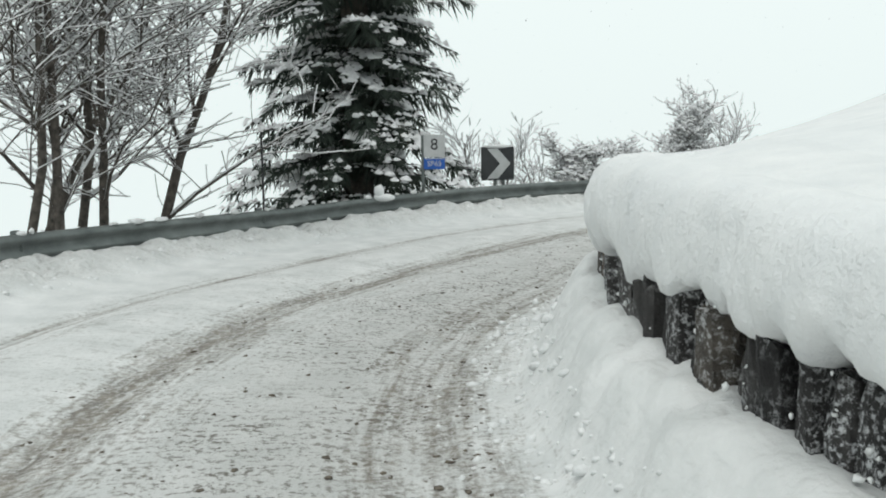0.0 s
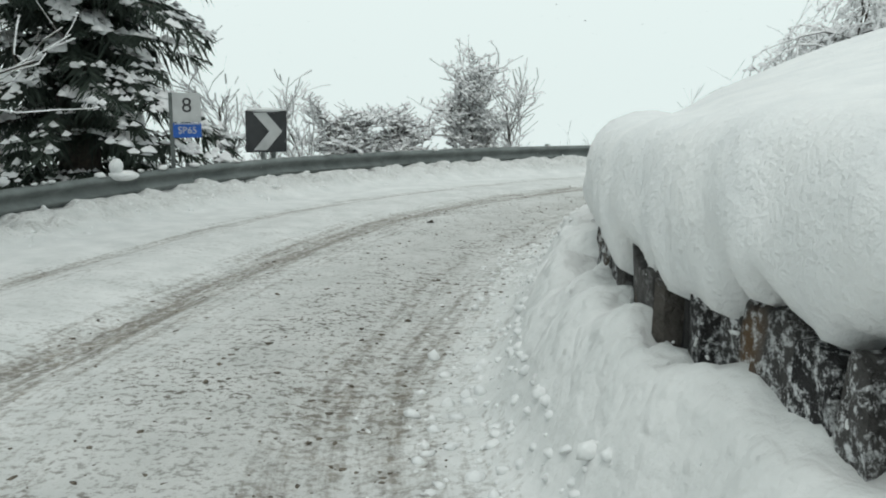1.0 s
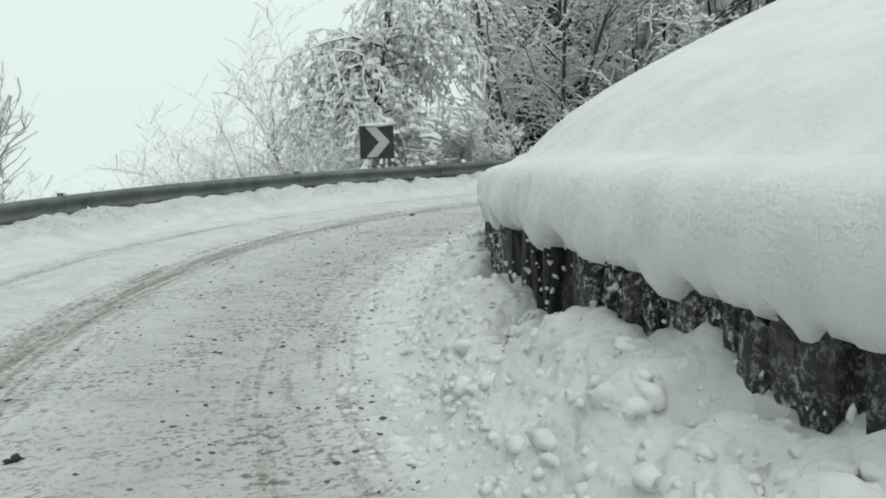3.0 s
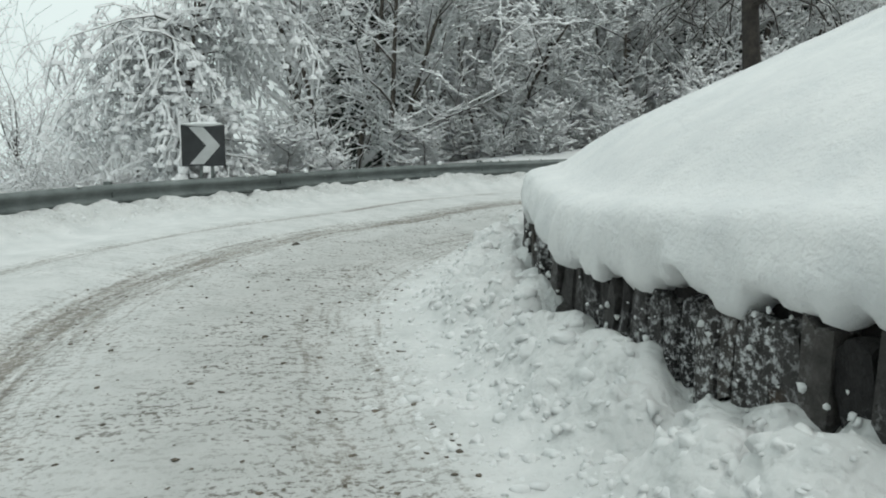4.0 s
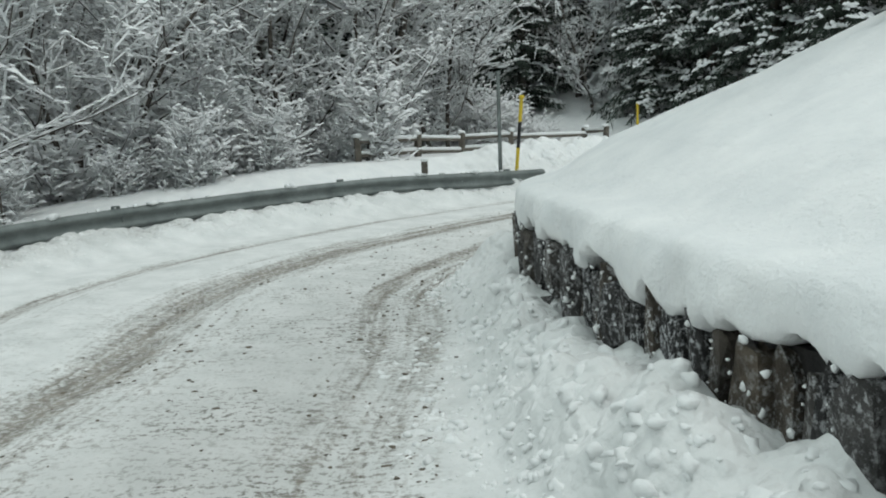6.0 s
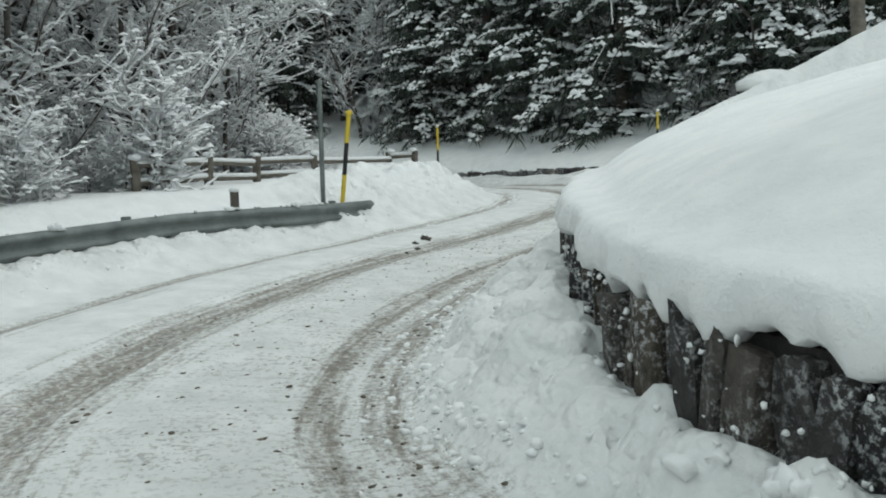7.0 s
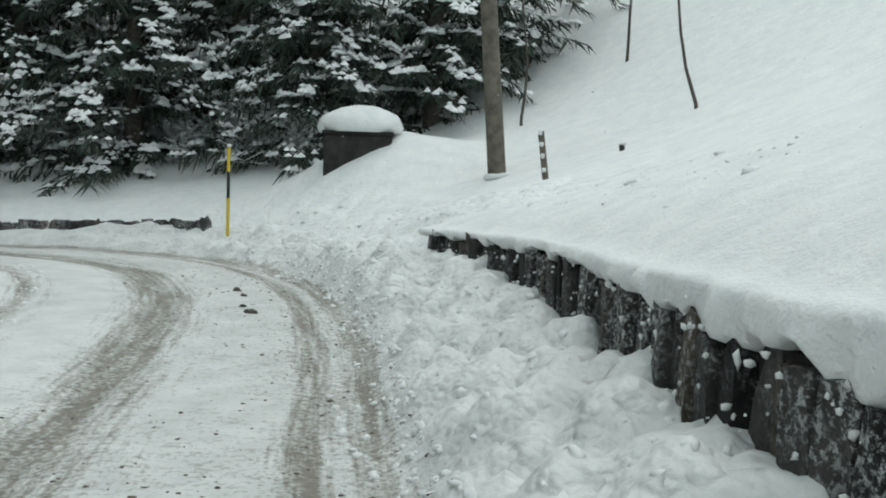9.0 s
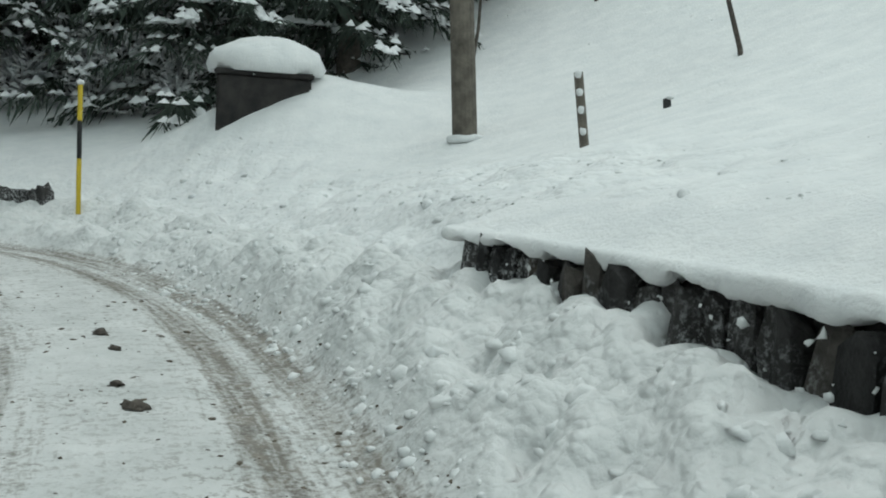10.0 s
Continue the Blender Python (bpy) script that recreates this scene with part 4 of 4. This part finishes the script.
def chevron_sign(at, turn, label, drop):
    """Square black panel with a light arrow to the right, its face towards -y before turning."""
    root = thing("chevron_sign", at, label, "road sign", "chevron signs on the bend", turn)
    part("panel", box_bm(.62, .02, .60, (0, 0, 0), .006), SIGN_BLACK, root, "black sign panel")
    bm = bmesh.new()
    pts = [(-.20, .27), (.0, .27), (.24, 0), (.0, -.27), (-.20, -.27), (.04, 0)]
    fr = [bm.verts.new((x, -.0145, z)) for x, z in pts]
    bk = [bm.verts.new((x, -.0105, z)) for x, z in pts]
    bm.faces.new((fr[0], fr[5], fr[2], fr[1]))
    bm.faces.new((fr[5], fr[4], fr[3], fr[2]))
    for k in range(6):
        bm.faces.new((fr[k], fr[(k + 1) % 6], bk[(k + 1) % 6], bk[k]))
    part("arrow", bm, SIGN_WHITE, root, "light grey arrow")
    for x in (-.04, .12):
        part("post", box_bm(.05, .05, drop, (x, .045, .28 - drop / 2), .005), ZINC, root)
    part("snow", blob_bm(.30, .05, .035, 4, .2, 2, (0, 0, .31)), SNOW, root, "thin snow on the top edge")
    return root


chevron_sign((1.72, 15.42, .80), 8, "black square chevron sign with a light arrow behind the guardrail", 1.5)
chevron_sign((13.78, 16.98, .86), -58, "grey-black chevron sign with a light arrow beside the bowed tree", 2.2)

plate = thing("bend_sign", (.5, 14.5, -.03), "white bend number plate over a blue road plate", "road sign", turn=2)
part("white_plate", box_bm(.36, .012, .38, (0, 0, 1.17), .005), SIGN_WHITE, plate, "white plate with a black figure")
part("blue_plate", box_bm(.36, .012, .19, (0, 0, .875), .005), SIGN_BLUE, plate, "blue plate with white letters")
part("rim", box_bm(.33, .006, .012, (0, -.006, .958), 0), SIGN_WHITE, plate)
part("post", rod_bm(.03, .03, -.9, 1.36, 12, (-.19, .04)), ZINC, plate)
letters("8", .27, (0, -.0075, 1.19), plate, BLACK, "figure")
letters("SP65", .125, (0, -.0075, .872), plate, SIGN_WHITE, "lettering")

stake = thing("stake", (-2.05, 11.6, 0), "thin dark marker stake behind the guardrail", "stake")
part("rod", rod_bm(.017, .014, -.6, 1.42, 8), BLACK, stake)
part("tip", blob_bm(.035, .035, .045, 5, .2, 2, (0, 0, 1.43)), SNOW, stake, "snow lump")


def marker_pole(at, height, label, bands, r=.03, lean=(0, 0), snow=True):
    root = thing("snow_pole", at, label, "snow pole", "banded snow poles along the road")
    root.rotation_euler = (radians(lean[0]), radians(lean[1]), 0)
    z = -.4
    part("foot", rod_bm(r, r, -.5, .0, 10), bands[0][1], root)
    z = 0
    for h, mat in bands:
        part("band", rod_bm(r, r, z, z + h * height, 10), mat, root)
        z += h * height
    part("cap", blob_bm(r * 1.6, r * 1.6, r * 1.3, 2, .2, 2, (0, 0, height)), SNOW if snow else bands[-1][1], root)
    return root


marker_pole((22.3, 7.55, .50), 1.20, "yellow and black snow pole at the end of the guardrail", [(.27, YELLOW), (.38, BLACK), (.35, YELLOW)], .032, (3, -7), False)
marker_pole((28.9, 1.75, .50), 1.15, "distant yellow and black snow pole with a snow lump", [(.5, BLACK), (.5, YELLOW)], .028)
marker_pole((25.67, -2.29, .55), 1.35, "yellow and black snow pole on the snowy verge", [(.36, YELLOW), (.32, BLACK), (.32, YELLOW)], .028)
grey_post = thing("grey_post", (22.32, 7.85, .05), "plain grey steel post beside the snow pole", "post")
part("tube", rod_bm(.034, .034, -.3, 2.05, 12), ZINC, grey_post)
part("lid", rod_bm(.05, .04, 2.05, 2.1, 12), ZINC, grey_post)

util = thing("utility_pole", (21.49, -3.79, ground_z(21.49, -3.79)), "weathered wooden utility pole standing in the snow", "utility pole")
util.rotation_euler = (radians(-1.5), radians(4.5), 0)
part("shaft", rod_bm(.155, .11, -.6, 8.5, 18), POLE_WOOD, util)
part("collar", blob_bm(.24, .24, .07, 7, .25, 2, (0, 0, .0)), SNOW, util, "snow collar at the foot")
stub = thing("marker_post", (19.87, -.79, ground_z(19.87, -.79)), "short leaning dark post with snow stuck on it", "post")
stub.rotation_euler = (radians(4), radians(9), 0)
part("shaft", rod_bm(.042, .04, -.5, .62, 10), POLE_WOOD, stub)
for k, z in enumerate((.12, .30, .45, .60)):
    part("snow", blob_bm(.03, .02, .035, k, .3, 2, (.0, .036, z)), SNOW, stub, "stuck snow")

peg = thing("peg", (19.17, -2.26, ground_z(19.17, -2.26)), "short dark peg poking out of the snowy slope", "peg")
part("shaft", box_bm(.07, .05, .5, (0, 0, -.17), .008, (5, 6, 20)), BLACK, peg)
part("snow", blob_bm(.04, .035, .02, 3, .2, 2, (0, 0, .085)), SNOW, peg, "snow on the top")

# ---- stone box with a snow hood on the slope ----
hut = thing("stone_box", (24.62, -4.95, 0), "dark stone box on the slope under a thick snow hood", "stone box", turn=204)
part("body", box_bm(1.25, 1.0, 1.4, (0, 0, 1.55), .03), DARK_STONE, hut, "dark damp masonry")
part("slab", box_bm(1.32, 1.08, .07, (0, 0, 2.28), .02), DARK_STONE, hut)
# no hollow here: black panel on the face paints an opening's shade
part("opening_panel", box_bm(.5, .06, .7, (.2, .495, 1.7), .01), BLACK, hut, "black panel painting the shade of an opening")
part("hood", blob_bm(.80, .68, .42, 3, .14, 3, (0, 0, 2.40), -.10), SNOW, hut, "thick rounded snow hood")

# ---- timber fence across the field ----
fence = new("fence")
tagged(fence, "broken timber fence half buried in snow", "fence")
fp = [(23.2, 10.2), (24.36, 8.84), (25.7, 7.55), (25.75, 6.4), (27.2, 4.0), (26.7, 3.75)]
fz = [ground_z(*q) for q in fp]
for k, ((x, y), z) in enumerate(zip(fp, fz)):
    part("post", box_bm(.11, .11, 1.3, (x, y, z - .2), .012, (3 * math.sin(k * 2.1), 4 * math.cos(k * 1.7), 20 * k)), POLE_WOOD, fence)
    part("snow", blob_bm(.09, .09, .05, k, .2, 2, (x, y, z + .46)), SNOW, fence, "snow on the post")
for k in range(len(fp) - 1):
    for h in (.10, .34) if k != 3 else (.30,):
        bar, top = Soup(), Soup()
        p, q = np.array([*fp[k], fz[k] + h]), np.array([*fp[k + 1], fz[k + 1] + h - .03 * (k % 2)])
        bar.tube(p, q, .045, .04, 6)
        top.tube(p + (0, 0, .05), q + (0, 0, .05), .04, .045, 6)
        bar.object("rail", POLE_WOOD, fence)
        top.object("snow_line", SNOW, fence)
short = thing("short_post", (21.6, 9.4, ground_z(21.6, 9.4) - .02), "short dark post poking out of the snow", "post")
part("shaft", box_bm(.09, .09, .7, (0, 0, .1), .01), POLE_WOOD, short)
part("snow", blob_bm(.07, .07, .04, 1, .2, 2, (0, 0, .46)), SNOW, short)

# ---- loose snow and grit ----
rs = np.random.default_rng(11)


def lay(s_lo, s_hi, n, low, high, curve=RUT, stations=RUT_S, power=1.0):
    s = rs.uniform(s_lo, s_hi, n)
    c = np.c_[np.interp(s, stations, curve[:, 0]), np.interp(s, stations, curve[:, 1])]
    t = tangents(curve)
    tt = np.c_[np.interp(s, stations, t[:, 0]), np.interp(s, stations, t[:, 1])]
    lo = low(s) if callable(low) else low
    hi = high(s) if callable(high) else high
    d = lo + (hi - lo) * rs.random(n) ** power
    p = c + np.c_[-tt[:, 1], tt[:, 0]] * np.reshape(d, (-1, 1))
    return np.c_[p, terrain(p[:, 0], p[:, 1])[0]]


S0, S1 = station(RUT, RUT_S, -1.7, 3), station(RUT, RUT_S, 24.1, .4)
p = lay(S0 - 2, S1, 3400, lambda s: right_rut(s) - .35, lambda s: right_rut(s) * 0 + .3, power=1.6)
scatter_lumps("road_grit", p, .004 + .013 * rs.random(len(p)) ** 2, GRIT, 1, "brown grit and frozen slush crumbs on the road", .4, .5)
p = lay(S0 - 2, S1, 2200, lambda s: berm_edge(s) - .1, lambda s: berm_edge(s) + .35, power=2.0)
scatter_lumps("snow_crumbs", p, .008 + .026 * rs.random(len(p)) ** 2, LUMP, 2, "loose snow crumbs along the lane edge", .7, .22)
p = lay(station(FOOT, FOOT_S, 2.2, 6.9), station(FOOT, FOOT_S, 24.85, -3.1), 1700, .08, 1.1, FOOT, FOOT_S)
p = np.r_[p, lay(station(FOOT, FOOT_S, 2.6, 7.2), station(FOOT, FOOT_S, 12.5, 11.0), 2300, .1, 1.0, FOOT, FOOT_S)]
big = rs.random(len(p)) ** 1.5
scatter_lumps("ploughed_chunks", p - np.c_[big * 0, big * 0, .012 + .026 * big], .010 + .038 * big, LUMP, 3, "ploughed snow chunks heaped against the wall", .75, .32, True)
p = lay(station(FOOT, FOOT_S, 1.0, 0), station(FOOT, FOOT_S, 2.4, 7.2), 420, .5, 1.05, FOOT, FOOT_S)
scatter_lumps("edge_chunks", p - (0, 0, .015), .004 + .018 * rs.random(len(p)) ** 2, LUMP, 4, "small snow chunks along the lane edge", .8, .26, True)
p = lay(S0 - 2, S1 + 3, 2600, lambda s: rail_gap(s) - .95, lambda s: rail_gap(s) - .05)
scatter_lumps("verge_chunks", p - (0, 0, .015), .010 + .028 * rs.random(len(p)) ** 2, LUMP, 5, "thrown snow lumps on the verge under the guardrail", .8, .35)
for k, (x, y, r) in enumerate([(20.55, 7.25, .17), (20.3, 7.55, .10), (20.0, 7.7, .08), (19.75, 8.0, .06), (22.35, 2.25, .10), (22.1, 2.5, .07), (21.44, 3.37, .12), (21.7, 3.1, .08), (2.42, 10.74, .07), (10.2, 13.94, .09)]):
    tagged(part("clod", blob_bm(r * .46, r * .27, r * .2, k, 1.1, 3, on_ground(x, y, .005)), BARK, None), "dark clod of frozen slush on the road", "clod", "clods on the road")
sr = rs.uniform(RA + 1, RB - .5, 190)
c, nr = rail_line(sr)
p = np.c_[c + nr * (rail_gap(sr) + .01)[:, None], rail_top(sr) + .012]
scatter_lumps("snow_on_guardrail", p, .014 + .055 * rs.random(len(p)) ** 3, SNOW, 6, "small snow lumps lying on the guardrail", .6, .2)
fig = thing("snow_lump", (-.45, 12.9, float(rail_top(np.array([station(RUT, RUT_S, .7, 9.6)]))[0])), "knobbly snow lump standing on the guardrail", "snow lump")
part("base", blob_bm(.17, .09, .06, 1, .2, 2, (.05, 0, .02)), SNOW, fig)
part("head", blob_bm(.075, .07, .10, 2, .15, 2, (-.02, 0, .12)), SNOW, fig)

p = lay(station(FOOT, FOOT_S, 17.5, 5.0), station(FOOT, FOOT_S, 25.5, -3.5), 420, -2.0, -.35, FOOT, FOOT_S, 0.6)
big = rs.random(len(p)) ** 3
scatter_lumps("slope_chunks", p - np.c_[big * 0, big * 0, .006 + .02 * big], .012 + .045 * big, SNOW, 7, "scattered snow lumps on the slope above the wall", .6, .35, True)

# ---- stones of the two walls ----
STONES = []
for k in range(14):
    bm = bmesh.new()
    bmesh.ops.create_cube(bm, size=1)
    bmesh.ops.subdivide_edges(bm, edges=list(bm.edges), cuts=1, use_grid_fill=True)
    for v in bm.verts:
        q = v.co.copy()
        v.co *= 1 - .12 * (abs(q.x) > .4) * (abs(q.z) > .4)
        v.co += Vector([.17 * noise.noise(q * 2.3 + Vector((k * 7.7, j * 5.1, 1.3))) for j in range(3)])
        if abs(q.x) > .4 and abs(q.y) > .4:
            v.co.x *= .93
    me = bpy.data.meshes.new("stone")
    bm.to_mesh(me)
    bm.free()
    me.materials.append(STONE)
    STONES.append(me)


def lay_stones(root, s_lo, s_hi, top, bottom, wide, seed, limit=300, proud=0.0):
    rng = random.Random(seed)
    s, n = s_lo, 0
    t = tangents(FOOT)
    while s < s_hi and n < limit:
        w = rng.uniform(*wide)
        m = s + w / 2
        x, y = np.interp(m, FOOT_S, FOOT[:, 0]), np.interp(m, FOOT_S, FOOT[:, 1])
        an = math.degrees(math.atan2(np.interp(m, FOOT_S, t[:, 1]), np.interp(m, FOOT_S, t[:, 0])))
        z1 = float(top(np.array([m]))[0]) + rng.uniform(-.08, -.015)
        z0 = bottom(x, y) - .18
        rows = [(z0, z1)] if rng.random() < .5 else [(z0, z0 + (z1 - z0) * (cut := rng.uniform(.45, .7))), (z0 + (z1 - z0) * cut + .008, z1)]
        for lo, hi in rows:
            ob = new("stone", rng.choice(STONES))
            ob.parent = root
            out = rng.uniform(-.03, .035) + proud
            nx, ny = -math.sin(radians(an)), math.cos(radians(an))
            ob.matrix_basis = pose(x - nx * .05 + nx * out, y - ny * .05 + ny * out, (lo + hi) / 2, rng.uniform(-4, 4), rng.uniform(-7, 7), an + rng.uniform(-6, 6)) @ Matrix.Diagonal((w * 1.02, rng.uniform(.13, .2), (hi - lo) * 1.03, 1))
            n += 1
        s += w
    return n


lay_stones(wall_root, WALL_0 + 2.2, WALL_1, lambda m: wall_top(m), lambda x, y: rise(x, y), (.08, .19), 3, 460)
sw = rs.uniform(WALL_0 + 2.5, WALL_1, 1000)
wx = np.c_[np.interp(sw, FOOT_S, FOOT[:, 0]), np.interp(sw, FOOT_S, FOOT[:, 1])]
wt = tangents(FOOT)
wn2 = np.c_[-np.interp(sw, FOOT_S, wt[:, 1]), np.interp(sw, FOOT_S, wt[:, 0])]
wz = .22 + (wall_top(sw) - .22) * rs.random(len(sw)) ** 1.3
scatter_lumps("snow_on_wall", np.c_[wx + wn2 * .055, wz], .005 + .011 * rs.random(len(sw)) ** 2, LUMP, 9, "snow stuck in the joints of the stone wall", 1.1, .45)
far_root = tagged(new("wall_far"), "distant low stone wall at the foot of the snowy slope", "wall", kind="structure")
F0, F1 = station(FOOT, FOOT_S, 26.3, -2.95), station(FOOT, FOOT_S, 37.3, -2.0)
lay_stones(far_root, F0, F1, lambda m: .67 - .045 * (m - F0), lambda x, y: .25 - .05 * (x - 26.2), (.15, .34), 8, 80, .30)

# ---- falling snow ----
flakes = np.c_[rs.uniform(-9, 36, 5200), rs.uniform(-9, 24, 5200), rs.uniform(.2, 6.5, 5200)]
eye = np.array([m.translation[:] for _, m in PATH])
clear = np.array([np.linalg.norm(eye - q, axis=1).min() for q in flakes]) > 1.1
flakes = flakes[clear & (terrain(flakes[:, 0], flakes[:, 1])[0] + .1 < flakes[:, 2])]
size = .003 + .006 * rs.random(len(flakes)) ** 2
octa = np.array([(1, 0, 0), (0, 1, 0), (-1, 0, 0), (0, -1, 0), (0, 0, 1), (0, 0, -1)], float)
fv = octa[None] * size[:, None, None] * rs.uniform(.7, 1.4, (len(flakes), 1, 3)) + flakes[:, None]
ff = np.array([(0, 1, 4), (1, 2, 4), (2, 3, 4), (3, 0, 4), (1, 0, 5), (2, 1, 5), (3, 2, 5), (0, 3, 5)])[None] + (np.arange(len(flakes)) * 6)[:, None, None]
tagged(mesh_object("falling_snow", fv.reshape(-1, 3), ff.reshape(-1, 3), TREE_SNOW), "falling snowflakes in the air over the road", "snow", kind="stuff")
